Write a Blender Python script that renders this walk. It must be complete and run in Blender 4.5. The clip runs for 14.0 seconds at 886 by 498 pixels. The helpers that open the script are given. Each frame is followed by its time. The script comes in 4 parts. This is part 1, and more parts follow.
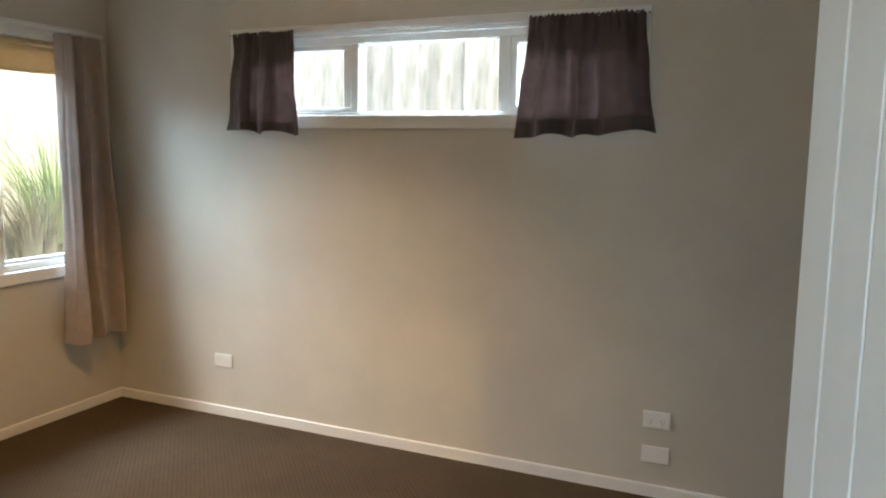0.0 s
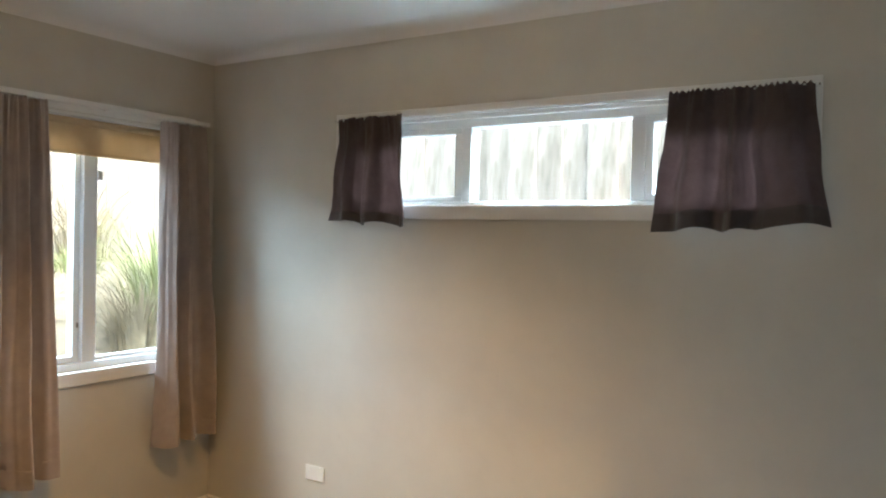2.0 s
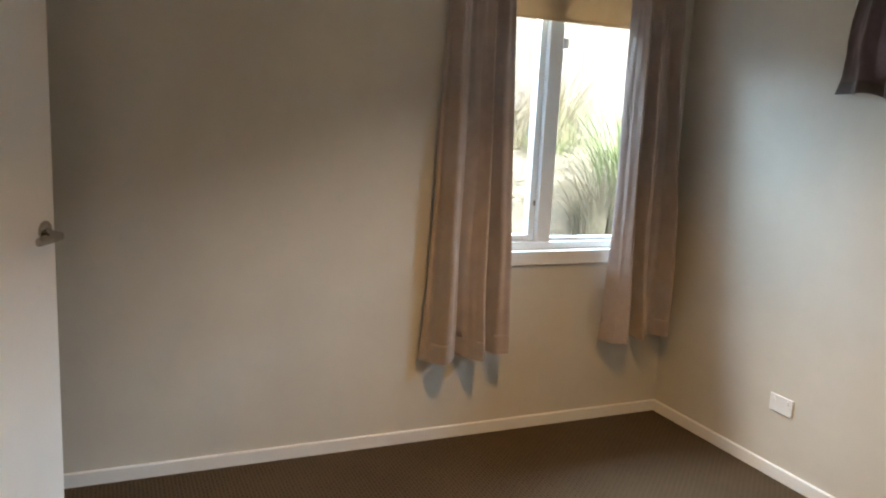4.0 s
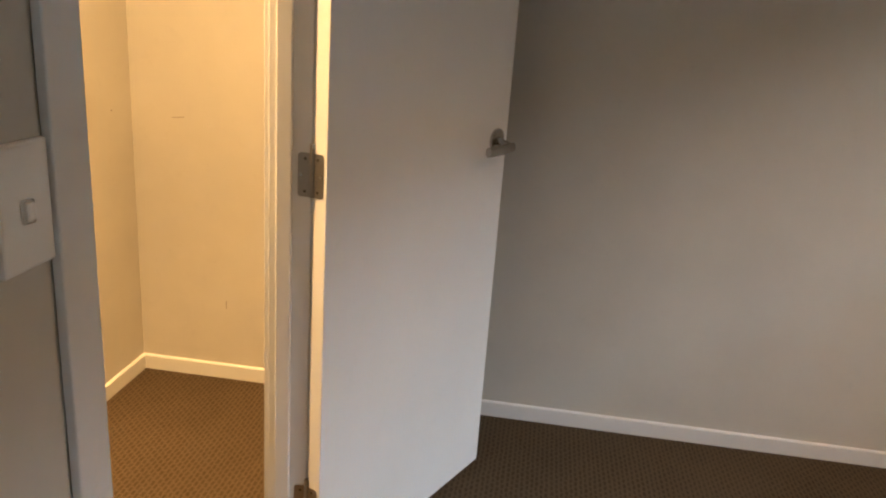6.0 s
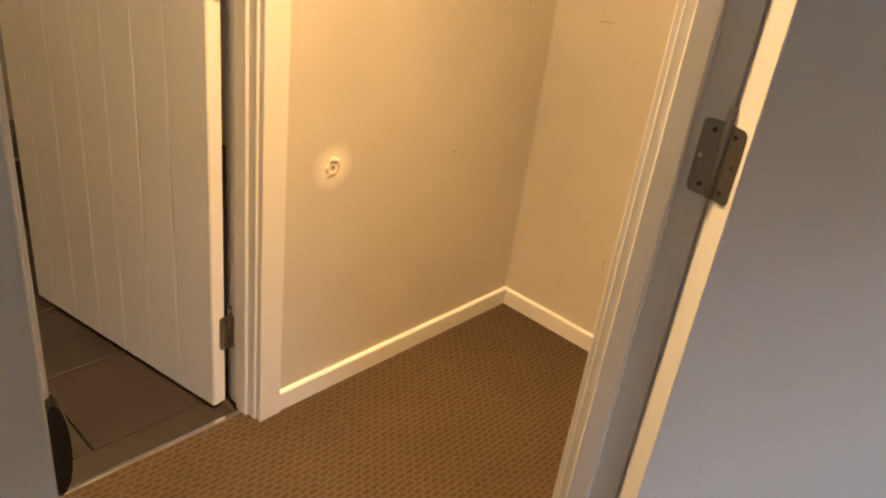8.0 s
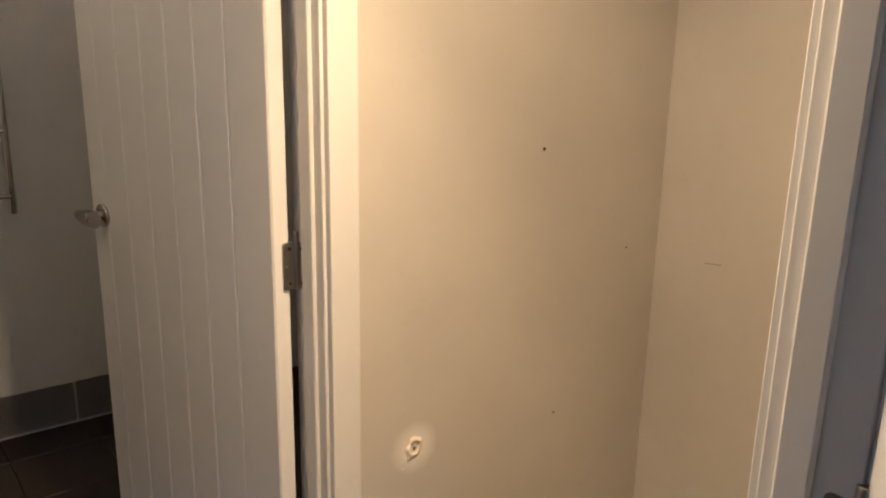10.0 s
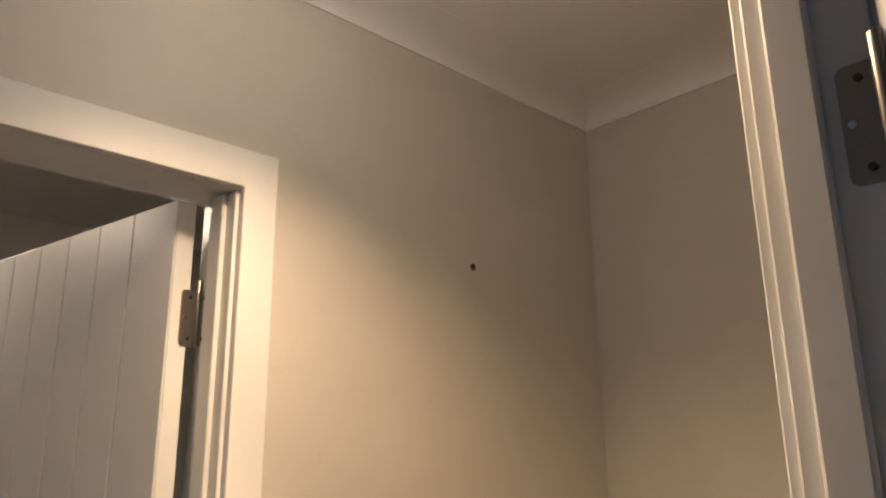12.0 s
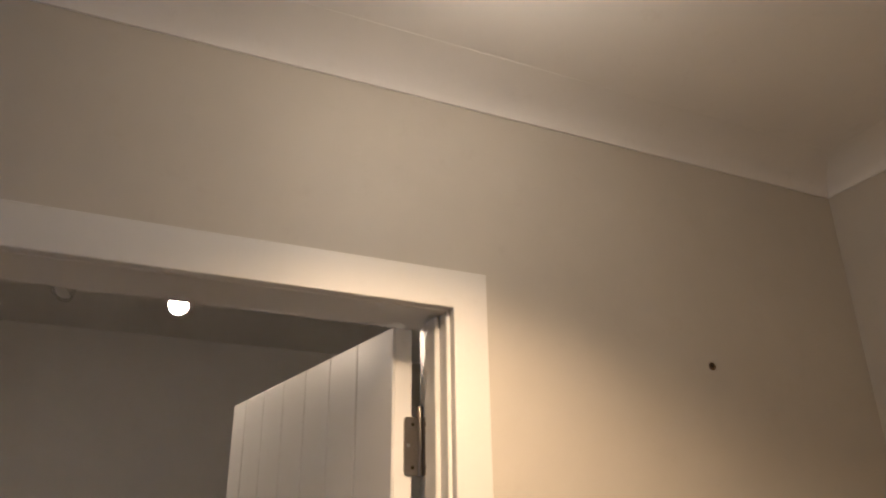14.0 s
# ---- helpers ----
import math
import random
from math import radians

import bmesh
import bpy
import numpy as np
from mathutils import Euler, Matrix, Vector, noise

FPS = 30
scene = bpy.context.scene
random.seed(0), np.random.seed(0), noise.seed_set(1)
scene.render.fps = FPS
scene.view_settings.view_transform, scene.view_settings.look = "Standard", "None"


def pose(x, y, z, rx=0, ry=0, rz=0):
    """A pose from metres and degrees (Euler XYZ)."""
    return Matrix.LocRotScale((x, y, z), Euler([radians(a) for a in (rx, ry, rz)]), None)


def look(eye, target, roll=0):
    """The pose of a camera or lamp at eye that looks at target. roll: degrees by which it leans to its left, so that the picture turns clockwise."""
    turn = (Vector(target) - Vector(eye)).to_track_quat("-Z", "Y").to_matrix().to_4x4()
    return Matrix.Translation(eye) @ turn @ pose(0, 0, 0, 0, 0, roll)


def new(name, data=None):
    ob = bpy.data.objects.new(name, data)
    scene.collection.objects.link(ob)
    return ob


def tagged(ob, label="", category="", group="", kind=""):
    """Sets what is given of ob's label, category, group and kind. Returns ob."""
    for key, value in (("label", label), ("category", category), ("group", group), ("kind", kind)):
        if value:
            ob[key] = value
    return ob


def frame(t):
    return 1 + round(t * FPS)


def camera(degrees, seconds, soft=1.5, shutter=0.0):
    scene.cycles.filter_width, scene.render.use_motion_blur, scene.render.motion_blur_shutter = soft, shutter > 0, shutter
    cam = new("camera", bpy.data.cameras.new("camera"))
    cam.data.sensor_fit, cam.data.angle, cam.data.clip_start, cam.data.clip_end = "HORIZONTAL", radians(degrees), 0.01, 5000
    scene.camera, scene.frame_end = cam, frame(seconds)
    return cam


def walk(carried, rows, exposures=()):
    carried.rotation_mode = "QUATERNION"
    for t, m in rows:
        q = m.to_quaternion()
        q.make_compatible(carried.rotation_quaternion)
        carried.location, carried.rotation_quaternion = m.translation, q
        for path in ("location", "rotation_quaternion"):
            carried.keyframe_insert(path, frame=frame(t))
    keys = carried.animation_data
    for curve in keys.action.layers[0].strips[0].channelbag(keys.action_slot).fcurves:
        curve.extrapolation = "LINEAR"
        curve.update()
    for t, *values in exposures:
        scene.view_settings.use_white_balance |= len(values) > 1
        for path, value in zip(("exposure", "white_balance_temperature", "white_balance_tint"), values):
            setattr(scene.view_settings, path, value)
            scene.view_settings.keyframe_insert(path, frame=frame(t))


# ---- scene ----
cam = camera(60.0, 14.0, soft=2.1)
walk(cam, [
    (0, pose(3.513, -3.258, 1.485, 82.46, -0.75, 23.94)),
    (0.5, pose(3.479, -3.197, 1.480, 84.82, -0.76, 24.17)),
    (1, pose(3.430, -3.113, 1.499, 86.92, -0.80, 25.39)),
    (1.5, pose(3.389, -2.994, 1.505, 88.28, -0.95, 28.35)),
    (2, pose(3.296, -2.864, 1.497, 89.03, -1.28, 32.29)),
    (2.5, pose(3.207, -2.712, 1.515, 88.21, -1.48, 40.75)),
    (3, pose(3.100, -2.591, 1.498, 85.41, -1.90, 50.22)),
    (3.5, pose(2.986, -2.516, 1.476, 82.31, -2.27, 58.28)),
    (4, pose(2.930, -2.514, 1.410, 80.13, -2.83, 66.47)),
    (4.2, pose(2.904, -2.502, 1.418, 78.72, -2.85, 70.02)),
    (6.3, pose(2.276, -2.567, 1.323, 71.59, -4.47, 102.69)),
    (6.5, pose(2.209, -2.559, 1.328, 70.70, -4.84, 105.92)),
    (7, pose(2.051, -2.583, 1.305, 67.84, -6.02, 114.82)),
    (7.5, pose(1.880, -2.655, 1.273, 64.29, -7.10, 124.88)),
    (7.7, pose(1.829, -2.674, 1.264, 62.74, -7.38, 129.31)),
    (9.8, pose(1.568, -2.757, 1.387, 72.25, -1.31, 144.31)),
    (10, pose(1.563, -2.778, 1.399, 75.62, -1.16, 142.15)),
    (10.5, pose(1.549, -2.825, 1.455, 84.02, -0.40, 137.81)),
    (11, pose(1.549, -2.852, 1.475, 93.18, -0.70, 135.58)),
    (11.5, pose(1.503, -2.856, 1.550, 99.68, -0.28, 135.86)),
    (12, pose(1.477, -2.871, 1.583, 105.72, 0.55, 136.70)),
    (12.5, pose(1.448, -2.876, 1.610, 110.38, 1.05, 139.31)),
    (13, pose(1.421, -2.869, 1.624, 113.98, 1.23, 143.16)),
    (13.5, pose(1.412, -2.868, 1.630, 116.20, 0.97, 148.21)),
    (14, pose(1.411, -2.883, 1.620, 113.22, 0.66, 155.60)),
], exposures=[
    (0.0, 5.4, 5850, 0), (2.0, 5.4, 5700, 0), (4.2, 5.35, 5600, 1),
    (6.3, 5.25, 5500, 4), (7.7, 5.0, 5450, 5),
    (9.8, 4.45, 4100, 8), (10.5, 4.05, 4150, 8), (11.0, 3.75, 4200, 9), (12.5, 3.68, 4080, 10), (14.0, 3.7, 4120, 11),
])

# ---- light ----
world = bpy.data.worlds.new("world")
scene.world = world
world.use_nodes = True
wn = world.node_tree.nodes
sky = wn.new("ShaderNodeTexSky")
sky.sky_type, sky.sun_disc = "NISHITA", False
sky.sun_elevation, sky.sun_rotation = radians(55), radians(111)
sky.air_density, sky.dust_density, sky.ozone_density = 0.8, 7.0, 0.6
world.node_tree.links.new(sky.outputs[0], wn["Background"].inputs[0])
wn["Background"].inputs[1].default_value = 0.029


def lamp(name, kind, energy, m, color=(1, 1, 1)):
    data = bpy.data.lights.new(name, kind)
    data.energy, data.color = energy, color
    ob = new(name, data)
    ob.matrix_world = m
    return ob


SUN = lamp("sun", "SUN", 0.22, look((2.6, -1.0, 4.0), (0, 0, 0)), (1.0, 0.98, 0.97))
SUN.data.angle = radians(38)
BULB_HALL = (0.997, -3.494, 2.300)
BULB_BATH = (1.235, -5.05, 2.335)
WARM = (1.0, 0.505, 0.155)
spot = lamp("hall_light_beam", "SPOT", 4.1, look((BULB_HALL[0], BULB_HALL[1], BULB_HALL[2] - 0.045), (BULB_HALL[0], BULB_HALL[1], 0)), WARM)
spot.data.spot_size, spot.data.spot_blend, spot.data.shadow_soft_size = radians(138), 0.85, 0.02
spot = lamp("hall_light_core", "SPOT", 8.5, look((BULB_HALL[0], BULB_HALL[1], BULB_HALL[2] - 0.045), (BULB_HALL[0], BULB_HALL[1], 0)), WARM)
spot.data.spot_size, spot.data.spot_blend, spot.data.shadow_soft_size = radians(72), 1.0, 0.02
BULB_BED = (1.45, -1.28, 2.300)
spot = lamp("bedroom_light_beam", "SPOT", 2.8, look((BULB_BED[0], BULB_BED[1], BULB_BED[2] - 0.045), (BULB_BED[0], BULB_BED[1], 0)), WARM)
spot.data.spot_size, spot.data.spot_blend, spot.data.shadow_soft_size = radians(126), 0.9, 0.02
BATH_AIM = (1.75, -1.2, 0.9)
spot = lamp("bathroom_spot_beam", "SPOT", 1.0, look(BULB_BATH, BATH_AIM) @ Matrix.Translation((0, 0, -0.05)), WARM)
spot.data.spot_size, spot.data.spot_blend, spot.data.shadow_soft_size = radians(52), 0.6, 0.13

# unseen area lamps added outside the windows in place of sky above the fences
for name, watts, m, w, h in (("sky_fill_west", 5.6, look((-1.0, -0.685, 2.34), (0.6, -0.685, 1.35)), 2.8, 0.70),
                             ("sky_fill_north", 8.0, look((1.93, 0.78, 2.46), (1.93, -0.6, 1.45)), 2.6, 0.55),
                             # the south one shines through the added hall window
                             ("hall_fill_south", 0.22, look((3.55, -4.10, 1.35), (3.55, -3.0, 1.25)), 1.3, 1.25)):
    panel = lamp(name, "AREA", watts, m, (0.80, 0.90, 1.0))
    panel.data.spread = radians(140)
    panel.data.shape, panel.data.size, panel.data.size_y = "RECTANGLE", w, h

# ---- materials ----
def material(name):
    m = bpy.data.materials.new(name)
    m.use_nodes = True
    nt = m.node_tree
    return m, nt, nt.nodes["Principled BSDF"]


def tex(nt, kind, scale, detail=4.0, rough=0.6, stretch=None):
    node = nt.nodes.new(kind)
    node.inputs["Scale"].default_value = scale
    if kind == "ShaderNodeTexNoise":
        node.inputs["Detail"].default_value, node.inputs["Roughness"].default_value = detail, rough
    co = nt.nodes.new("ShaderNodeTexCoord")
    if stretch:
        mp = nt.nodes.new("ShaderNodeMapping")
        mp.inputs["Scale"].default_value = stretch
        nt.links.new(co.outputs["Object"], mp.inputs[0])
        nt.links.new(mp.outputs[0], node.inputs["Vector"])
    else:
        nt.links.new(co.outputs["Object"], node.inputs["Vector"])
    return node


def ramp(nt, src, a, b, lo=0.3, hi=0.7):
    r = nt.nodes.new("ShaderNodeValToRGB")
    r.color_ramp.elements[0].position, r.color_ramp.elements[1].position = lo, hi
    r.color_ramp.elements[0].color, r.color_ramp.elements[1].color = (*a, 1), (*b, 1)
    nt.links.new(src, r.inputs[0])
    return r


def mixed(nt, a, b, fac, mode="MULTIPLY"):
    n = nt.nodes.new("ShaderNodeMix")
    n.data_type, n.blend_type = "RGBA", mode
    n.inputs[0].default_value = fac
    nt.links.new(a, n.inputs[6])
    nt.links.new(b, n.inputs[7])
    return n.outputs[2]


def bump(nt, bsdf, src, strength, dist):
    b = nt.nodes.new("ShaderNodeBump")
    b.inputs["Strength"].default_value, b.inputs["Distance"].default_value = strength, dist
    nt.links.new(src, b.inputs["Height"])
    nt.links.new(b.outputs[0], bsdf.inputs["Normal"])


def paint(name, color, rough=0.6, grain=420.0, relief=0.12, spread=0.06):
    """Rolled or brushed paint: fine orange-peel, faint broad unevenness."""
    m, nt, p = material(name)
    broad = tex(nt, "ShaderNodeTexNoise", 2.3, 5)
    fine = tex(nt, "ShaderNodeTexNoise", grain, 2)
    lo = tuple(c * (1 - spread) for c in color)
    hi = tuple(min(1, c * (1 + spread)) for c in color)
    r = ramp(nt, broad.outputs["Fac"], lo, hi)
    scuff = tex(nt, "ShaderNodeTexNoise", 17, 8, 0.75)
    r2 = ramp(nt, scuff.outputs["Fac"], (0.90, 0.89, 0.87), (1, 1, 1), 0.28, 0.42)
    nt.links.new(mixed(nt, r.outputs[0], r2.outputs[0], 0.5), p.inputs["Base Color"])
    p.inputs["Roughness"].default_value = rough
    bump(nt, p, fine.outputs["Fac"], relief, 0.001)
    return m


def metal(name, color, rough):
    m, nt, p = material(name)
    n = tex(nt, "ShaderNodeTexNoise", 160, 3, 0.6, (1, 1, 8))
    r = ramp(nt, n.outputs["Fac"], tuple(c * 0.85 for c in color), color)
    nt.links.new(r.outputs[0], p.inputs["Base Color"])
    p.inputs["Metallic"].default_value, p.inputs["Roughness"].default_value = 1.0, rough
    return m


def fabric(name, a, b, sheen=0.3, through_light=0.0):
    m, nt, p = material(name)
    n = tex(nt, "ShaderNodeTexNoise", 9, 6, 0.7)
    weave = tex(nt, "ShaderNodeTexNoise", 900, 2)
    r = ramp(nt, n.outputs["Fac"], a, b)
    nt.links.new(r.outputs[0], p.inputs["Base Color"])
    p.inputs["Roughness"].default_value = 0.85
    p.inputs["Sheen Weight"].default_value = sheen
    bump(nt, p, weave.outputs["Fac"], 0.25, 0.001)
    if through_light:
        tr = nt.nodes.new("ShaderNodeBsdfTranslucent")
        nt.links.new(r.outputs[0], tr.inputs[0])
        mx = nt.nodes.new("ShaderNodeMixShader")
        mx.inputs[0].default_value = through_light
        out = nt.nodes["Material Output"]
        nt.links.new(p.outputs[0], mx.inputs[1])
        nt.links.new(tr.outputs[0], mx.inputs[2])
        nt.links.new(mx.outputs[0], out.inputs[0])
    return m


WALL = paint("grey_wall_paint", (0.568, 0.541, 0.478), 0.55, 380, 0.15)
CEIL = paint("white_ceiling_paint", (0.80, 0.79, 0.77), 0.8, 300, 0.12, 0.02)
TRIM = paint("white_trim_enamel", (0.74, 0.735, 0.715), 0.45, 150, 0.05, 0.03)
DOORW = paint("white_door_enamel", (0.82, 0.82, 0.81), 0.38, 190, 0.06, 0.03)
BATHW = paint("bathroom_wall_paint", (0.62, 0.62, 0.62), 0.5)
PLASTIC = paint("white_plastic", (0.82, 0.82, 0.80), 0.3, 90, 0.02, 0.01)
ALU = paint("white_powder_coat", (0.78, 0.80, 0.80), 0.35, 500, 0.04, 0.02)
STEEL = metal("brushed_steel", (0.46, 0.44, 0.41), 0.20)
NICKEL = metal("polished_nickel", (0.42, 0.40, 0.36), 0.14)
CHROME = metal("chrome", (0.80, 0.80, 0.80), 0.12)
HINGE = metal("worn_hinge_steel", (0.36, 0.34, 0.31), 0.36)
BRONZE = metal("dark_strike_metal", (0.10, 0.09, 0.08), 0.4)
CURT_W = fabric("taupe_curtain_cloth", (0.37, 0.315, 0.29), (0.47, 0.405, 0.375), 0.35, 0.12)
CURT_N = fabric("dark_brown_curtain_cloth", (0.110, 0.082, 0.078), (0.165, 0.125, 0.120), 0.25, 0.55)
CURT_NH = fabric("doubled_brown_curtain_cloth", (0.066, 0.054, 0.052), (0.095, 0.078, 0.076), 0.3, 0.10)
BLIND = fabric("beige_blind_cloth", (0.50, 0.37, 0.22), (0.57, 0.43, 0.26), 0.1, 0.22)
DARK = paint("dark_hole", (0.02, 0.017, 0.015), 0.9)
PLASTER = paint("bare_plaster", (0.78, 0.72, 0.62), 0.9, 60, 0.6, 0.1)


def soft_patch(name, color, radius):
    """Dust and filler that thins out to bare wall towards its rim."""
    m, nt, p = material(name)
    co = nt.nodes.new("ShaderNodeTexCoord")
    grad = nt.nodes.new("ShaderNodeVectorMath")
    grad.operation = "LENGTH"
    nt.links.new(co.outputs["Object"], grad.inputs[0])
    n = tex(nt, "ShaderNodeTexNoise", 45, 5, 0.7)
    add = nt.nodes.new("ShaderNodeMath")
    add.operation = "MULTIPLY_ADD"
    nt.links.new(n.outputs["Fac"], add.inputs[0])
    add.inputs[1].default_value = radius * 0.18
    nt.links.new(grad.outputs["Value"], add.inputs[2])
    mr = nt.nodes.new("ShaderNodeMapRange")
    mr.inputs["From Min"].default_value, mr.inputs["From Max"].default_value = radius * 0.45, radius * 1.02
    mr.inputs["To Min"].default_value, mr.inputs["To Max"].default_value = 0.95, 0.0
    nt.links.new(add.outputs[0], mr.inputs["Value"])
    r = ramp(nt, mr.outputs[0], (0.568, 0.541, 0.478), color, 0, 1)
    nt.links.new(r.outputs[0], p.inputs["Base Color"])
    p.inputs["Roughness"].default_value = 0.6
    return m


FILLER = soft_patch("sanded_filler_dust", (0.86, 0.83, 0.75), 0.064)

# loop-pile carpet with rows of dashes
CARPET, nt, p = material("brown_loop_carpet")
co = nt.nodes.new("ShaderNodeTexCoord")
brick = nt.nodes.new("ShaderNodeTexBrick")
mp = nt.nodes.new("ShaderNodeMapping")
mp.inputs["Scale"].default_value = (1, 1, 1)
nt.links.new(co.outputs["Object"], mp.inputs[0])
wob = tex(nt, "ShaderNodeTexNoise", 38, 3, 0.6)
jog = nt.nodes.new("ShaderNodeMix")
jog.data_type, jog.blend_type = "RGBA", "LINEAR_LIGHT"
jog.inputs[0].default_value = 0.006
nt.links.new(mp.outputs[0], jog.inputs[6])
nt.links.new(wob.outputs["Color"], jog.inputs[7])
nt.links.new(jog.outputs[2], brick.inputs["Vector"])
brick.inputs["Scale"].default_value = 1.0
brick.inputs["Brick Width"].default_value, brick.inputs["Row Height"].default_value = 0.026, 0.0145
brick.inputs["Mortar Size"].default_value, brick.inputs["Mortar Smooth"].default_value = 0.0062, 0.9
brick.inputs["Color1"].default_value, brick.inputs["Color2"].default_value = (0.052, 0.037, 0.021, 1), (0.062, 0.045, 0.026, 1)
brick.inputs["Mortar"].default_value = (0.096, 0.070, 0.042, 1)
fuzz = tex(nt, "ShaderNodeTexNoise", 260, 4, 0.8)
worn = tex(nt, "ShaderNodeTexNoise", 2.0, 5)
r1 = ramp(nt, fuzz.outputs["Fac"], (0.55, 0.55, 0.55), (1.25, 1.2, 1.15))
r2 = ramp(nt, worn.outputs["Fac"], (0.80, 0.80, 0.80), (1.1, 1.1, 1.1))
nt.links.new(mixed(nt, mixed(nt, brick.outputs["Color"], r1.outputs[0], 0.8), r2.outputs[0], 0.8), p.inputs["Base Color"])
p.inputs["Roughness"].default_value = 1.0
p.inputs["Specular IOR Level"].default_value = 0.2
hmix = mixed(nt, brick.outputs["Color"], fuzz.outputs["Color"], 0.6, "MULTIPLY")
bump(nt, p, hmix, 0.8, 0.01)

TILE, nt, p = material("dark_brown_floor_tile")
n = tex(nt, "ShaderNodeTexNoise", 5, 7, 0.7)
oi = nt.nodes.new("ShaderNodeObjectInfo")
r = ramp(nt, n.outputs["Fac"], (0.017, 0.012, 0.009), (0.034, 0.025, 0.019))
r3 = ramp(nt, oi.outputs["Random"], (0.85, 0.85, 0.85), (1, 1, 1), 0, 1)
nt.links.new(mixed(nt, r.outputs[0], r3.outputs[0], 1.0), p.inputs["Base Color"])
p.inputs["Roughness"].default_value = 0.45
bump(nt, p, n.outputs["Fac"], 0.1, 0.002)
GROUT = paint("brown_grout", (0.045, 0.036, 0.028), 0.9, 200, 0.3, 0.1)

GLASS, nt, p = material("window_glass")
nt.nodes.remove(p)
tr, gl, mx = nt.nodes.new("ShaderNodeBsdfTransparent"), nt.nodes.new("ShaderNodeBsdfGlossy"), nt.nodes.new("ShaderNodeMixShader")
fr = nt.nodes.new("ShaderNodeFresnel")
fr.inputs[0].default_value = 1.35
gl.inputs["Roughness"].default_value = 0.02
tr.inputs[0].default_value = (0.93, 0.95, 0.94, 1)
nt.links.new(fr.outputs[0], mx.inputs[0])
nt.links.new(tr.outputs[0], mx.inputs[1])
nt.links.new(gl.outputs[0], mx.inputs[2])
nt.links.new(mx.outputs[0], nt.nodes["Material Output"].inputs[0])


def glow(name, color, strength):
    m, nt, p = material(name)
    p.inputs["Base Color"].default_value = (0.9, 0.88, 0.8, 1)
    p.inputs["Emission Color"].default_value = (*color, 1)
    p.inputs["Emission Strength"].default_value = strength
    return m


LIT = glow("lit_bulb_glass", (1.0, 0.60, 0.26), 13.5)
LIT_DIM = glow("dimly_lit_bulb_glass", (1.0, 0.58, 0.22), 4.0)
LIT_SPOT = glow("lit_spot_glass", (1.0, 0.58, 0.24), 75.0)


def rough_mat(name, a, b, scale, stretch=None, relief=0.5, dist=0.01, rand=0.0):
    m, nt, p = material(name)
    n = tex(nt, "ShaderNodeTexNoise", scale, 7, 0.7, stretch)
    src = ramp(nt, n.outputs["Fac"], a, b).outputs[0]
    if rand:
        o = nt.nodes.new("ShaderNodeObjectInfo")
        rr = ramp(nt, o.outputs["Random"], (1 - rand,) * 3, (1, 1, 1), 0, 1)
        src = mixed(nt, src, rr.outputs[0], 1.0)
    nt.links.new(src, p.inputs["Base Color"])
    p.inputs["Roughness"].default_value = 0.9
    bump(nt, p, n.outputs["Fac"], relief, dist)
    return m


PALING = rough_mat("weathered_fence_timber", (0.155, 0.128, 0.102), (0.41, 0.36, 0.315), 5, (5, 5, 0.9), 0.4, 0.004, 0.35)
EARTH = rough_mat("dry_grass_ground", (0.11, 0.093, 0.065), (0.27, 0.235, 0.17), 7, None, 0.8, 0.05)
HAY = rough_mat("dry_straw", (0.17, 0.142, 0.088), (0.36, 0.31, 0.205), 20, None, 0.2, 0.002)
GRASS = rough_mat("green_grass_blade", (0.15, 0.185, 0.065), (0.31, 0.345, 0.15), 4, None, 0.1, 0.002)
STONE = rough_mat("grey_concrete", (0.28, 0.28, 0.28), (0.42, 0.42, 0.41), 14, None, 0.4, 0.003)


# ---- mesh helpers ----
def bm_box(bm, x0, x1, y0, y1, z0, z1):
    vs = [bm.verts.new(c) for c in ((x0, y0, z0), (x1, y0, z0), (x1, y1, z0), (x0, y1, z0), (x0, y0, z1), (x1, y0, z1), (x1, y1, z1), (x0, y1, z1))]
    for f in ((3, 2, 1, 0), (4, 5, 6, 7), (0, 1, 5, 4), (1, 2, 6, 5), (2, 3, 7, 6), (3, 0, 4, 7)):
        bm.faces.new([vs[i] for i in f])
    return vs


def boxes(*list_of):
    bm = bmesh.new()
    for b in list_of:
        bm_box(bm, *(sorted(b[0:2]) + sorted(b[2:4]) + sorted(b[4:6])))
    return bm


def soft_box(x0, x1, y0, y1, z0, z1, r=0.003, seg=2):
    bm = boxes((x0, x1, y0, y1, z0, z1))
    bmesh.ops.bevel(bm, geom=bm.edges[:], offset=r, segments=seg, profile=0.5, affect="EDGES")
    return bm


def cyl(a, b, r, seg=20, r2=None, soft=0.0):
    bm = bmesh.new()
    a, b = Vector(a), Vector(b)
    m = Matrix.Translation((a + b) / 2) @ (b - a).to_track_quat("Z", "Y").to_matrix().to_4x4()
    bmesh.ops.create_cone(bm, cap_ends=True, segments=seg, radius1=r, radius2=r if r2 is None else r2, depth=(b - a).length, matrix=m)
    if soft:
        es = [e for e in bm.edges if len(e.link_faces) == 2 and any(len(f.verts) > 4 for f in e.link_faces)]
        bmesh.ops.bevel(bm, geom=es, offset=soft, segments=2, profile=0.5, affect="EDGES")
    return bm


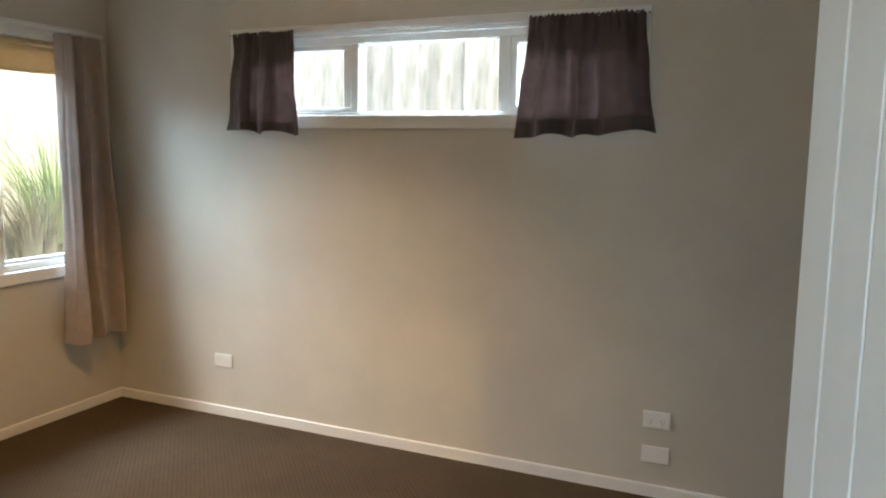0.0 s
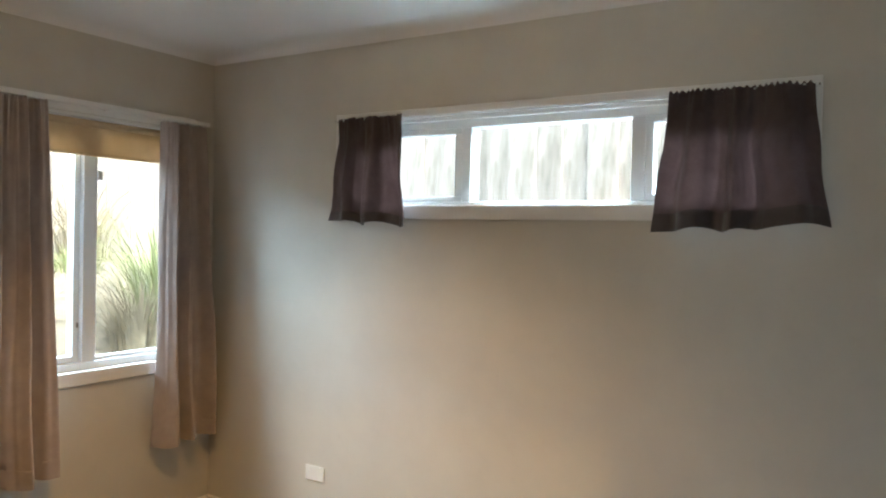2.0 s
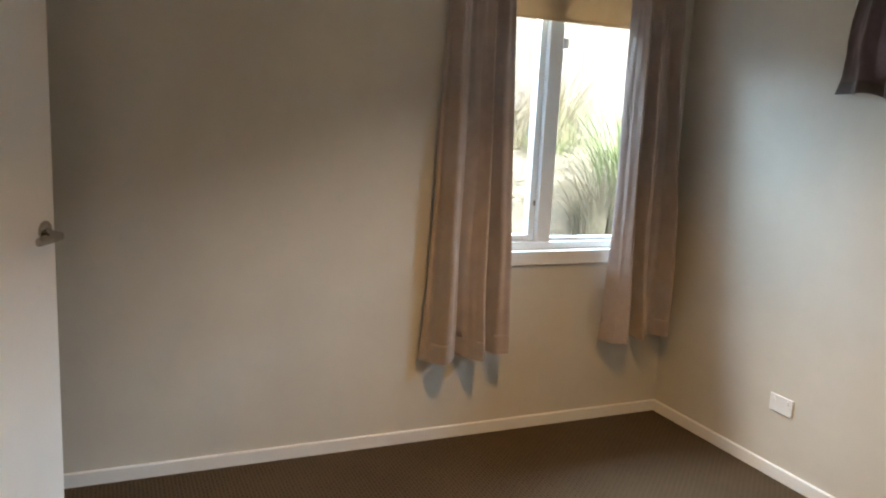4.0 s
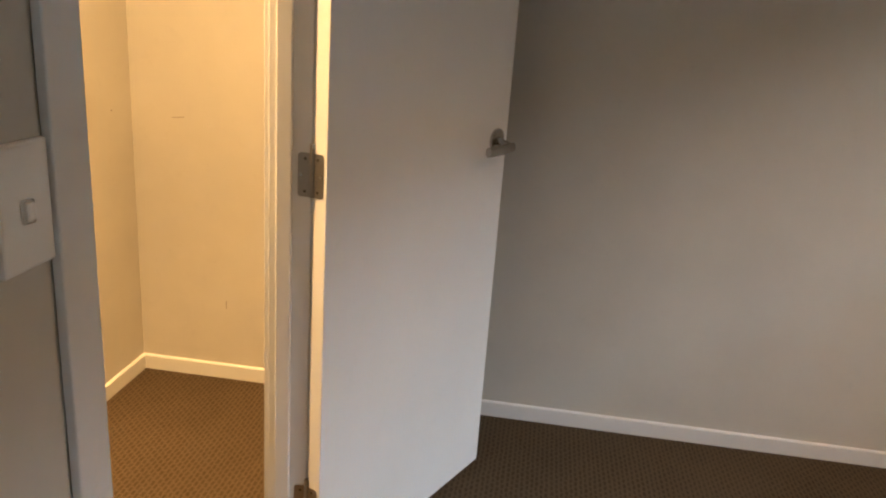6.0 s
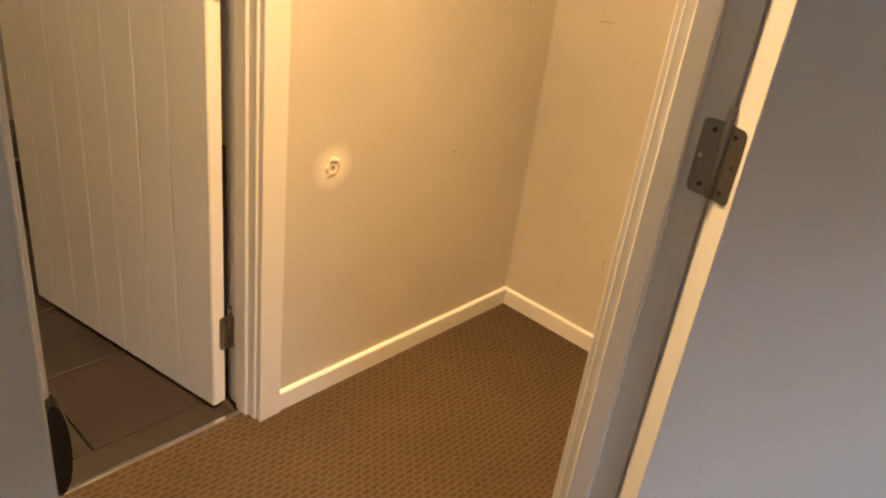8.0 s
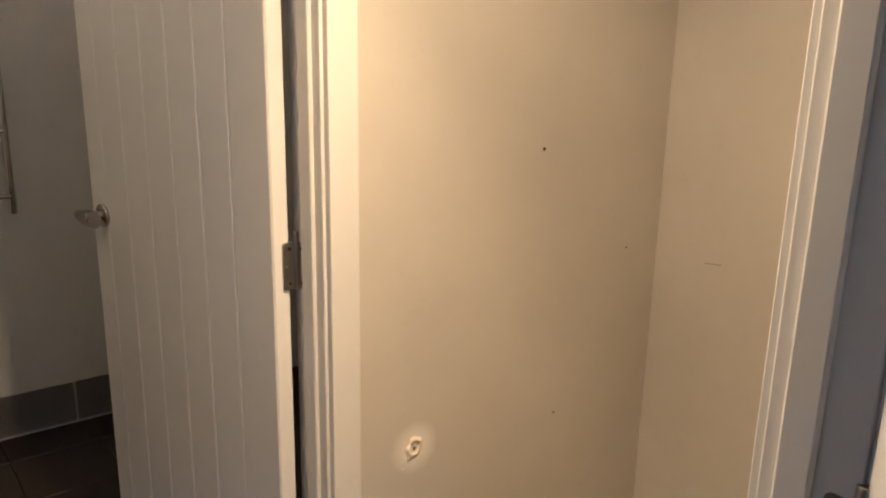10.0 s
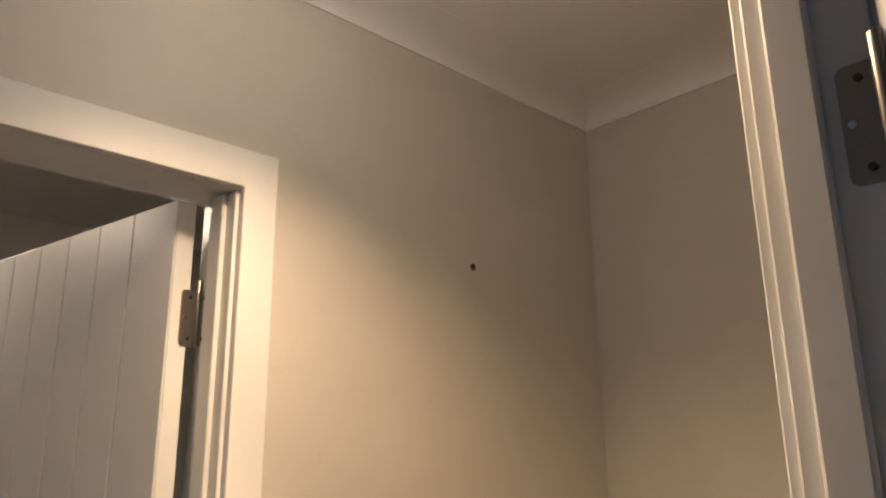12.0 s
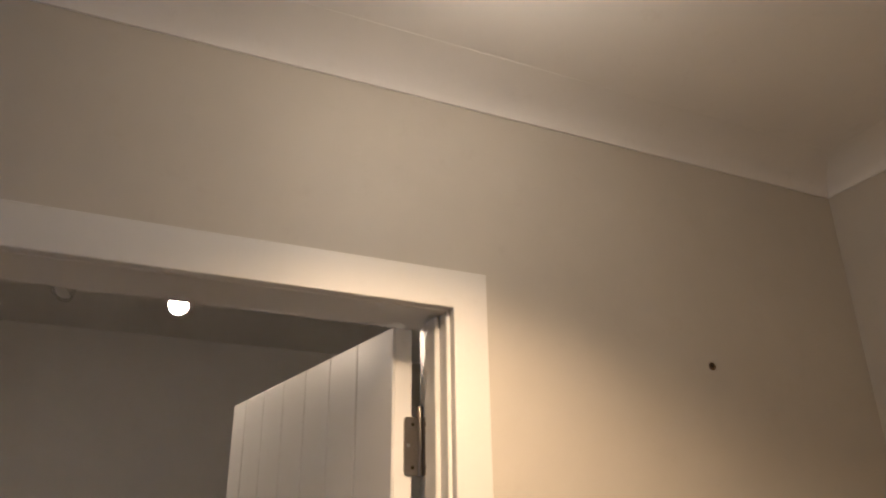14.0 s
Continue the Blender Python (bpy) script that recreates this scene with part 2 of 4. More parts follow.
def tube(points, r, seg=12):
    """A round bar bent along points."""
    bm = bmesh.new()
    rings = []
    pts = [Vector(q) for q in points]
    for i, q in enumerate(pts):
        d = (pts[min(i + 1, len(pts) - 1)] - pts[max(i - 1, 0)]).normalized()
        rot = d.to_track_quat("Z", "Y").to_matrix()
        rings.append([bm.verts.new(q + rot @ Vector((r * math.cos(k * 2 * math.pi / seg), r * math.sin(k * 2 * math.pi / seg), 0))) for k in range(seg)])
    for a, b in zip(rings, rings[1:]):
        for k in range(seg):
            bm.faces.new((a[k], a[(k + 1) % seg], b[(k + 1) % seg], b[k]))
    bm.faces.new(rings[0][::-1])
    bm.faces.new(rings[-1])
    return bm


def sweep(profile, a, b):
    """A straight moulding: profile points are (out, up) from the line a-b; out points to the left of a-b."""
    bm = bmesh.new()
    a, b = Vector(a), Vector(b)
    d = (b - a).normalized()
    out = Vector((-d.y, d.x, 0))
    ends = [[bm.verts.new(e + out * o + Vector((0, 0, u))) for o, u in profile] for e in (a, b)]
    n = len(profile)
    for k in range(n):
        bm.faces.new((ends[0][k], ends[0][(k + 1) % n], ends[1][(k + 1) % n], ends[1][k]))
    bm.faces.new(ends[0][::-1])
    bm.faces.new(ends[1])
    bmesh.ops.recalc_face_normals(bm, faces=bm.faces[:])
    return bm


def put(name, bm, mat, smooth=False):
    me = bpy.data.meshes.new(name)
    bm.to_mesh(me)
    bm.free()
    me.materials.append(mat)
    if smooth:
        for q in me.polygons:
            q.use_smooth = True
        me.set_sharp_from_angle(angle=radians(38))
    return new(name, me)


def part(name, bm, mat, parent, label="", smooth=False):
    ob = put(name, bm, mat, smooth)
    ob.parent = parent
    if label:
        ob["label"] = label
    return ob


def thing(name, label, category, group="", at=(0, 0, 0), kind=""):
    e = new(name)
    e.location = at
    return tagged(e, label, category, group, kind)


def structure(name, bm, mat, label="", category=""):
    return tagged(put(name, bm, mat), label, category, "", "structure")


# ---- large structure ----
H = 2.44          # ceiling height
CB = 2.392        # lower edge of the cornice
WN = 0.12         # outer wall thickness
EX = 4.10         # east wall of the bedroom
S0, S1 = -3.03, -3.096    # wall between bedroom and hall
T0, T1 = -3.923, -4.023  # wall between hall and bathroom
BY = -5.75        # far bathroom wall
BX = 2.60         # east bathroom wall
D1 = (0.935, 1.657)      # doorway hall-bedroom
D3 = (3.10, 3.88)        # doorway by which the walk begins
D2 = (0.930, 1.672)      # bathroom doorway
DH = 2.005        # underside of the door heads
WY = (-1.17, -0.20)      # west window, along y
WZ = (0.832, 2.02)
NX = (0.935, 2.93)       # north window, along x
NZ = (1.632, 2.02)
HX, HZ = (2.90, 4.20), (0.75, 2.00)    # unseen hall window, added for daylight
HW = -0.02        # west face of the hall

structure("floor", boxes((0, 5.0, 0, S0, -0.12, 0), (0, 5.0, S0, S1, -0.12, 0), (HW, 5.0, S1, T0, -0.12, 0), (D2[0], D2[1], T0, -3.965, -0.12, 0)), CARPET,
          "brown loop-pile carpet with rows of small dashes", "carpet")
structure("floor_bathroom", boxes((0, BX, -3.965, BY, -0.12, -0.008)), GROUT, "brown grout bed under the bathroom tiles", "floor")
structure("wall_north", boxes((-WN, NX[0], 0, WN, -0.3, 2.6), (NX[1], EX + WN, 0, WN, -0.3, 2.6), (NX[0], NX[1], 0, WN, -0.3, NZ[0]), (NX[0], NX[1], 0, WN, NZ[1], 2.6)), WALL,
          "grey painted wall with a high strip window", "wall")
structure("wall_west", boxes((-WN, 0, WY[0], S1, -0.3, 2.6), (-WN, HW, S1, T0, -0.3, 2.6), (-WN, 0, T0, -6.0, -0.3, 2.6), (-WN, 0, 0, WY[1], -0.3, 2.6), (-WN, 0, WY[0], WY[1], -0.3, WZ[0]), (-WN, 0, WY[0], WY[1], WZ[1], 2.6)), WALL,
          "grey painted wall with a window near its corner", "wall")
J = 0.02
structure("wall_south", boxes((0, D1[0] - J, S0, S1, 0, H), (D1[1] + J, D3[0] - J, S0, S1, 0, H), (D3[1] + J, 5.0, S0, S1, 0, H),
                              (D1[0] - J, D1[1] + J, S0, S1, DH + J, H), (D3[0] - J, D3[1] + J, S0, S1, DH + J, H)), WALL, "grey painted wall with two doorways to the hall", "wall")
structure("wall_east", boxes((EX, EX + WN, 0, S0, 0, H)), WALL, "plain grey painted bedroom wall", "wall")
structure("wall_hall_south", boxes((0, D2[0] - J, T0, T1, 0, H), (D2[1] + J, 2.60, T0, T1, 0, H), (D2[0] - J, D2[1] + J, T0, T1, DH + J, H)), WALL,
          "grey painted hall wall round the bathroom doorway", "wall")
structure("wall_hall_southeast", boxes((2.60, HX[0], T0, T1, 0, H), (HX[1], 5.0, T0, T1, 0, H), (HX[0], HX[1], T0, T1, 0, HZ[0]), (HX[0], HX[1], T0, T1, HZ[1], H)), WALL,
          "grey painted hall wall with an unseen window added for daylight", "wall")
structure("wall_hall_east", boxes((5.0, 5.1, S0, T1, 0, H)), WALL, "plain grey painted end wall of the hall", "wall")
structure("wall_bathroom_south", boxes((0, BX, BY, BY - 0.1, -0.1, H)), BATHW, "light grey painted bathroom wall", "wall")
structure("wall_bathroom_east", boxes((BX, BX + 0.1, T1, BY, -0.1, H)), BATHW, "light grey painted bathroom wall", "wall")
structure("ceiling", boxes((-WN, 5.2, WN, -6.0, H, H + 0.1)), CEIL, "flat white painted ceiling", "ceiling")
# unseen dark cladding added so the outer walls bounce less light onto the fences
BOUNCE_CUT = paint("dark_bounce_cut_skin", (0.05, 0.05, 0.05), 0.7)
structure("bounce_cut_north", boxes((-WN - 0.02, NX[0], WN, WN + 0.02, -0.3, 2.6), (NX[1], EX + WN, WN, WN + 0.02, -0.3, 2.6), (NX[0], NX[1], WN, WN + 0.02, -0.3, NZ[0]), (NX[0], NX[1], WN, WN + 0.02, NZ[1], 2.6)), BOUNCE_CUT,
          "unseen dark cladding added to cut bounced light", "cladding")
structure("bounce_cut_west", boxes((-WN - 0.02, -WN, WY[0], -6.0, -0.3, 2.6), (-WN - 0.02, -WN, WN, WY[1], -0.3, 2.6), (-WN - 0.02, -WN, WY[0], WY[1], -0.3, WZ[0]), (-WN - 0.02, -WN, WY[0], WY[1], WZ[1], 2.6)), BOUNCE_CUT,
          "unseen dark cladding added to cut bounced light", "cladding")
structure("roof", boxes((-0.2, 5.3, 0.2, -6.1, 2.62, 2.7)), ALU, "pale roof over the rooms with short eaves", "roof")


def cornice(name, a, b):
    prof = [(0.0, 0.0), (0.0, CB - H)] + [(0.100 - 0.096 * math.cos(k * math.pi / 20), CB - H + 0.0474 * math.sin(k * math.pi / 20)) for k in range(0, 11)] + [(0.100, 0.0)]
    ob = put(name, sweep(prof, (*a, H), (*b, H)), CEIL, True)
    return tagged(ob, "white coved plaster cornice", "cornice", "", "structure")


cornice("cornice_west", (0, 0), (0, S0))
cornice("cornice_north", (EX, 0), (0, 0))
cornice("cornice_east", (EX, S0), (EX, 0))
cornice("cornice_south", (0, S0), (EX, S0))
cornice("cornice_hall_south", (HW, T0), (5.0, T0))
cornice("cornice_hall_west", (HW, S1), (HW, T0))
cornice("cornice_hall_north", (5.0, S1), (HW, S1))


def skirting(name, a, b):
    prof = [(0, 0), (0.012, 0), (0.012, 0.050), (0.009, 0.053), (0, 0.054)]
    ob = put(name, sweep(prof, (*a, 0), (*b, 0)), TRIM)
    return tagged(ob, "low white painted skirting board", "skirting", "", "structure")


skirting("baseboard_west", (0, 0), (0, S0))
skirting("baseboard_north", (EX, 0), (0.012, 0))
skirting("baseboard_east", (EX, S0), (EX, -0.012))
skirting("baseboard_south", (0.012, S0), (D1[0] - 0.07, S0))
skirting("baseboard_south_middle", (D1[1] + 0.07, S0), (D3[0] - 0.07, S0))
skirting("baseboard_hall_south", (HW + 0.012, T0), (D2[0] - 0.062, T0))
skirting("baseboard_hall_south_east", (D2[1] + 0.07, T0), (5.0, T0))
skirting("baseboard_hall_west", (HW, S1), (HW, T0))
skirting("baseboard_hall_north", (D1[0] - 0.07, S1), (0.012, S1))
skirting("baseboard_hall_north_east", (D3[0] - 0.07, S1), (D1[1] + 0.07, S1))


def architrave_bm(x0, x1, w0, w1, s, e, lift):
    """A mitred, painted-over surround in one piece: a U-shaped board round the opening."""
    bm = bmesh.new()
    line = [(x0 - w1, 0), (x0 - w0, 0), (x0 - w0, DH + lift), (x1 + w0, DH + lift), (x1 + w0, 0), (x1 + w1, 0), (x1 + w1, DH + w1), (x0 - w1, DH + w1)]
    front, rear = [[bm.verts.new((x, y, z)) for x, z in line] for y in (s, e)]
    for ring in (front, rear):
        for q in ((0, 1, 2, 7), (7, 2, 3, 6), (6, 3, 4, 5)):
            bm.faces.new([ring[i] for i in q])
    for k in range(8):
        bm.faces.new((front[k], front[(k + 1) % 8], rear[(k + 1) % 8], rear[k]))
    bmesh.ops.recalc_face_normals(bm, faces=bm.faces[:])
    sharp = [q for q in bm.edges if len(q.link_faces) == 2 and q.calc_face_angle() > 0.5]
    bmesh.ops.bevel(bm, geom=sharp, offset=0.0022, segments=2, profile=0.5, affect="EDGES")
    return bm


def door_frame(name, d, y0, y1, stop, label, front=0.0, plain_head=False):
    """Jamb linings, stops and architraves on both wall faces; y0 is the northern face, stop the depth range of the stops."""
    f = thing(name, label, "door frame", kind="structure", at=((d[0] + d[1]) / 2, (y0 + y1) / 2, 0))
    inv = Matrix.Translation(f.location).inverted()

    def add(nm, *b, r=0.0025):
        ob = part(nm, soft_box(*b, r=r), TRIM, f)
        ob.matrix_parent_inverse = inv
    ya, yb = y0 + 0.002, y1 - 0.002
    add("jamb", d[0] - 0.018, d[0], yb, ya + front, 0, DH)
    add("jamb", d[1], d[1] + 0.018, yb, ya, 0, DH)
    add("head", d[0] - 0.018, d[1] + 0.018, yb, ya, DH, DH + 0.018)
    add("stop", d[0], d[0] + 0.009, stop[0], stop[1], 0, DH - 0.002, r=0.003)
    add("stop", d[1] - 0.006, d[1], stop[0], stop[1], 0, DH - 0.002, r=0.003)
    if not plain_head:
        add("stop", d[0] + 0.009, d[1] - 0.009, stop[0], stop[1], DH - 0.009, DH, r=0.003)
    for face, out in ((y0, 1), (y1, -1)):
        t = 0.018 if face < -3.5 else 0.013
        s, e = sorted((face + out * 0.001, face + out * t))
        ob = part("architrave", architrave_bm(d[0], d[1], 0.006, 0.065, s, e, 0.001 if plain_head else 0.006), TRIM, f)
        ob.matrix_parent_inverse = inv
        if front and out > 0:
            add("hinge_side_packer", d[0] - 0.065, d[0] - 0.006, e + 0.0005, e + front, 0, DH + 0.006)
    return f, inv


frame1, inv1 = door_frame("door_frame_1", D1, S0, S1, (-3.080, -3.0465), "white painted frame of the open bedroom doorway", 0.020)
frame2, inv2 = door_frame("door_frame_2", D2, T0, T1, (-3.985, -3.945), "white painted frame of the bathroom doorway", plain_head=True)
frame3, inv3 = door_frame("door_frame_3", D3, S0, S1, (-3.080, -3.0465), "white painted frame of the entry doorway")
lip = boxes((1.6560, 1.659, -3.056, -3.0290, 0.933, 1.001))
bmesh.ops.create_cone(lip, cap_ends=True, segments=28, radius1=0.034, radius2=0.030, depth=0.003,
                      matrix=Matrix.Translation((1.6580, -3.0265, 0.967)) @ Matrix.Rotation(radians(-90), 4, "X") @ Matrix.Diagonal((0.23, 1, 1, 1)))
ob = part("strike_plate", lip, BRONZE, frame1, "dark metal strike plate")
ob.matrix_parent_inverse = inv1


def doorleaf(name, label, hinge, free, back, width, top, grooves, lever_dir, mat=DOORW, lever_z=1.0, chunky=False):
    """hinge and free: the plan corners of the face on view; back: the side to which the leaf is thick (+1 left of hinge-free)."""
    hx, hy = hinge
    u = (Vector(free) - Vector(hinge)).normalized()
    e = thing(name, label, "door", kind="structure", at=(hx, hy, 0))
    e.rotation_euler = (0, 0, math.atan2(u.y, u.x))
    t = 0.035
    # local x runs along the leaf, y = 0 is the face on view
    y0, y1 = (0, t) if back > 0 else (-t, 0)
    face = 0.0
    into = 1 if back > 0 else -1
    if grooves:
        bm = bmesh.new()
        edges = [0.0] + grooves + [width]
        core0, core1 = sorted((into * 0.004, into * t))
        bm_box(bm, 0, width, core0, core1, 0.012, top)
        for a, b in zip(edges, edges[1:]):
            g0 = a + (0.001 if a > 0 else 0)
            g1 = b - (0.001 if b < width else 0)
            s, q = sorted((0, into * 0.0038))
            board = soft_box(g0, g1, s, q, 0.012, top, 0.0018, 1)
            me = bpy.data.meshes.new("board")
            board.to_mesh(me)
            board.free()
            bm.from_mesh(me)
            bpy.data.meshes.remove(me)
    else:
        bm = soft_box(0, width, y0, y1, 0.012, top, 0.0015, 1)
    part("leaf", bm, mat, e)
    # lever handles on both faces
    hxp = width - 0.06
    rose_z = lever_z if chunky else lever_z + 0.012
    for side in (-into, into):
        off = face if side == -into else into * t
        rose = part("rose", cyl((hxp, off, rose_z), (hxp, off + side * 0.009, rose_z), 0.028 if chunky else 0.032, 28, soft=0.002), NICKEL if chunky else STEEL, e, "round satin metal rose", True)
        part("spindle_neck", cyl((hxp, off + side * 0.007, rose_z), (hxp, off + side * 0.047, lever_z), 0.0105, 18), STEEL, e, "", True)
        lb = bmesh.new()
        x1 = hxp + lever_dir * (0.072 if chunky else 0.115)
        if chunky:
            pts = [(hxp - lever_dir * 0.014, 0.022, 0.015), (hxp + lever_dir * 0.02, 0.020, 0.014), (hxp + lever_dir * 0.05, 0.015, 0.013), (x1, 0.011, 0.011)]
        else:
            pts = [(hxp - lever_dir * 0.012, 0.0130, 0.0090), (hxp + lever_dir * 0.03, 0.0130, 0.009), (hxp + lever_dir * 0.08, 0.0130, 0.0085), (x1, 0.0130, 0.0085)]
        rings = []
        for k, (x, hh, dd) in enumerate(pts):
            c = off + side * ((0.030 if chunky else 0.047) + 0.004 * math.sin(k))
            rings.append([lb.verts.new((x, c + dd * math.cos(q * math.pi / 6), (lever_z - 0.005 if chunky else lever_z + 0.012 - hh) + hh * math.sin(q * math.pi / 6))) for q in range(12)])
        for ra, rb in zip(rings, rings[1:]):
            for q in range(12):
                lb.faces.new((ra[q], ra[(q + 1) % 12], rb[(q + 1) % 12], rb[q]))
        lb.faces.new(rings[0][::-1])
        lb.faces.new(rings[-1])
        bmesh.ops.recalc_face_normals(lb, faces=lb.faces[:])
        part("lever", lb, NICKEL if chunky else STEEL, e, "satin metal lever", True)
    part("latch_plate", soft_box(width - 0.0005, width + 0.0015, min(0, into * t) + 0.006, max(0, into * t) - 0.006, lever_z - 0.03, lever_z + 0.03, 0.0006, 1), STEEL, e)
    return e


def hinge(parent, inv, pin, leaf_dir, jamb_dir, z, mat=HINGE):
    """A butt hinge: two plates with screws and a knuckle; dirs are the plan directions of the plates from the pin."""
    h = part("hinge", cyl((*pin, z - 0.0455), (*pin, z + 0.063), 0.0060, 14, soft=0.001), mat, parent, "worn steel butt hinge", True)
    h.matrix_parent_inverse = inv
    for d, normal in (leaf_dir, jamb_dir):
        d, nrm = Vector(d).normalized(), Vector(normal).normalized()
        bm = boxes((0.004, 0.030, -0.0012, 0.0012, z - 0.0445, z + 0.0445))
        corner = [e for e in bm.edges if all(v.co.x > 0.025 for v in e.verts) and abs(e.verts[0].co.z - e.verts[1].co.z) < 1e-6]
        bmesh.ops.bevel(bm, geom=corner, offset=0.007, segments=4, profile=0.5, affect="EDGES")
        m = Matrix(((d.x, nrm.x, 0, pin[0]), (d.y, nrm.y, 0, pin[1]), (0, 0, 1, 0), (0, 0, 0, 1)))
        bm.transform(m)
        if m.determinant() < 0:
            bmesh.ops.reverse_faces(bm, faces=bm.faces[:])
        o = part("plate", bm, mat, h)
        for k, dz in enumerate((-0.033, 0.0, 0.033)):
            c = Vector((pin[0], pin[1])) + d * (0.023 if k == 1 else 0.015) + nrm * 0.0012
            sc = part("screw", cyl((c.x, c.y, z + dz), (c.x + nrm.x * 0.0012, c.y + nrm.y * 0.0012, z + dz), 0.0030, 10), BRONZE if k != 1 else CHROME, h)


door1 = doorleaf("door_1", "plain white flush bedroom door standing wide open", (0.952, -2.972), (0.305, -2.661), 1, 0.718, 1.99, [], -1, lever_z=0.995)
GRV = [0.017 + 0.105 * k for k in range(1, 7)]
door2 = doorleaf("door_2", "cream-white vertically grooved bathroom door standing open", (0.984, -4.009), (1.109, -4.724), -1, 0.726, 1.998, GRV, 1, lever_z=1.01, chunky=True)
door3 = doorleaf("door_3", "white vertically grooved entry door half open", (3.87, -2.975), (3.535, -2.28), -1, 0.77, 1.99, [0.057 + 0.072 * k for k in range(10)], -1)
for z, lift in ((0.23, -0.030), (0.99, 0.014), (1.80, 0.0)):
    hinge(frame1, inv1, (0.9350, -3.0065), ((0.433, 0.901), (0.901, -0.433)), ((0.0, -1.0), (1.0, 0.0)), z + 0.006)
    hinge(frame2, inv2, (0.934, -4.0162), ((0.985, 0.172), (-0.172, 0.985)), ((-0.4, 0.9), (0.9, 0.4)), z + 0.01 + lift)
    hinge(frame3, inv3, (D3[1] + 0.0, -2.992), ((-0.5, 0.85), (0.85, 0.5)), ((0, -1), (-1, 0)), z)


# ---- windows ----
def bar(parent, name, b, mat=ALU, r=0.003, label=""):
    ob = part(name, soft_box(*b, r=r), mat, parent, label)
    ob.matrix_parent_inverse = Matrix.Translation(parent.location).inverted()
    return ob


def pane(parent, b):
    ob = part("pane", boxes(b), GLASS, parent, "clear window glass")
    ob.matrix_parent_inverse = Matrix.Translation(parent.location).inverted()
    ob.visible_shadow = False
    return ob


win1 = thing("window_1", "white aluminium window with two lights and a latch", "window", kind="structure", at=(-0.06, (WY[0] + WY[1]) / 2, WZ[0]))
a, b = WY
fx0, fx1 = -0.115, -0.035
bar(win1, "window_frame", (fx0, fx1, a, a + 0.035, WZ[0], WZ[1]))
bar(win1, "window_frame", (fx0, fx1, b - 0.035, b, WZ[0], WZ[1]))
bar(win1, "window_frame", (fx0, fx1, a + 0.035, b - 0.035, WZ[0], WZ[0] + 0.035))
bar(win1, "window_frame", (fx0, fx1, a + 0.035, b - 0.035, WZ[1] - 0.035, WZ[1]))
bar(win1, "mullion", (fx0 + 0.004, fx1 + 0.002, -0.735, -0.665, WZ[0] + 0.035, WZ[1] - 0.035))
# opening sash in the southern light
sx0, sx1 = -0.105, -0.055
bar(win1, "sash_rail", (sx0, sx1, a + 0.038, -0.738, WZ[0] + 0.038, WZ[0] + 0.066))
bar(win1, "sash_rail", (sx0, sx1, a + 0.038, -0.738, WZ[1] - 0.066, WZ[1] - 0.038))
bar(win1, "sash_stile", (sx0, sx1, a + 0.038, a + 0.068, WZ[0] + 0.066, WZ[1] - 0.066))
bar(win1, "sash_stile", (sx0, sx1, -0.768, -0.738, WZ[0] + 0.066, WZ[1] - 0.066))
pane(win1, (-0.083, -0.078, a + 0.066, -0.765, WZ[0] + 0.064, WZ[1] - 0.064))
bar(win1, "glazing_bead", (-0.095, -0.058, -0.664, b - 0.036, WZ[0] + 0.036, WZ[0] + 0.052))
pane(win1, (-0.083, -0.078, -0.667, b - 0.033, WZ[0] + 0.033, WZ[1] - 0.033))
latch = bar(win1, "latch", (-0.034, -0.020, -0.668, -0.648, 1.725, 1.768), ALU, 0.003, "small white window latch")
for nm, bm in (("latch_arm", soft_box(-0.030, -0.018, -0.664, -0.652, 1.655, 1.728, 0.003)), ("latch_bar", soft_box(-0.029, -0.020, -0.672, -0.628, 1.752, 1.762, 0.002))):
    o = part(nm, bm, ALU, latch)
    o.matrix_parent_inverse = Matrix.Translation(win1.location).inverted()
bar(win1, "hinge_pin", (-0.056, -0.046, -0.752, -0.744, 1.03, 1.055), STEEL, 0.002)
# reveal lining, sill and architraves
bar(win1, "window_sill", (-0.035, 0.003, a - 0.01, b + 0.01, WZ[0] - 0.016, WZ[0] + 0.001), TRIM)
bar(win1, "apron", (0.0015, 0.018, a - 0.06, b + 0.06, 0.772, WZ[0] + 0.001), TRIM)
bar(win1, "architrave", (0.0015, 0.018, a - 0.06, a - 0.003, WZ[0] + 0.002, WZ[1] + 0.003), TRIM)
bar(win1, "architrave", (0.0015, 0.018, b + 0.003, b + 0.06, WZ[0] + 0.002, WZ[1] + 0.003), TRIM)
bar(win1, "architrave", (0.0015, 0.018, a - 0.06, b + 0.06, WZ[1] + 0.004, WZ[1] + 0.062), TRIM)
bar(win1, "reveal", (-0.034, 0.001, a - 0.002, a + 0.012, WZ[0] + 0.002, WZ[1]), TRIM, 0.001)
bar(win1, "reveal", (-0.034, 0.001, b - 0.012, b + 0.002, WZ[0] + 0.002, WZ[1]), TRIM, 0.001)
bar(win1, "reveal", (-0.034, 0.001, a, b, WZ[1] - 0.012, WZ[1] + 0.002), TRIM, 0.001)

# no window is known here; added to daylight the hall and entry door
win3 = thing("added_hall_window", "unseen white aluminium window added to let daylight into the hall", "window", kind="structure", at=((HX[0] + HX[1]) / 2, T1, HZ[0]))
a, b = HX
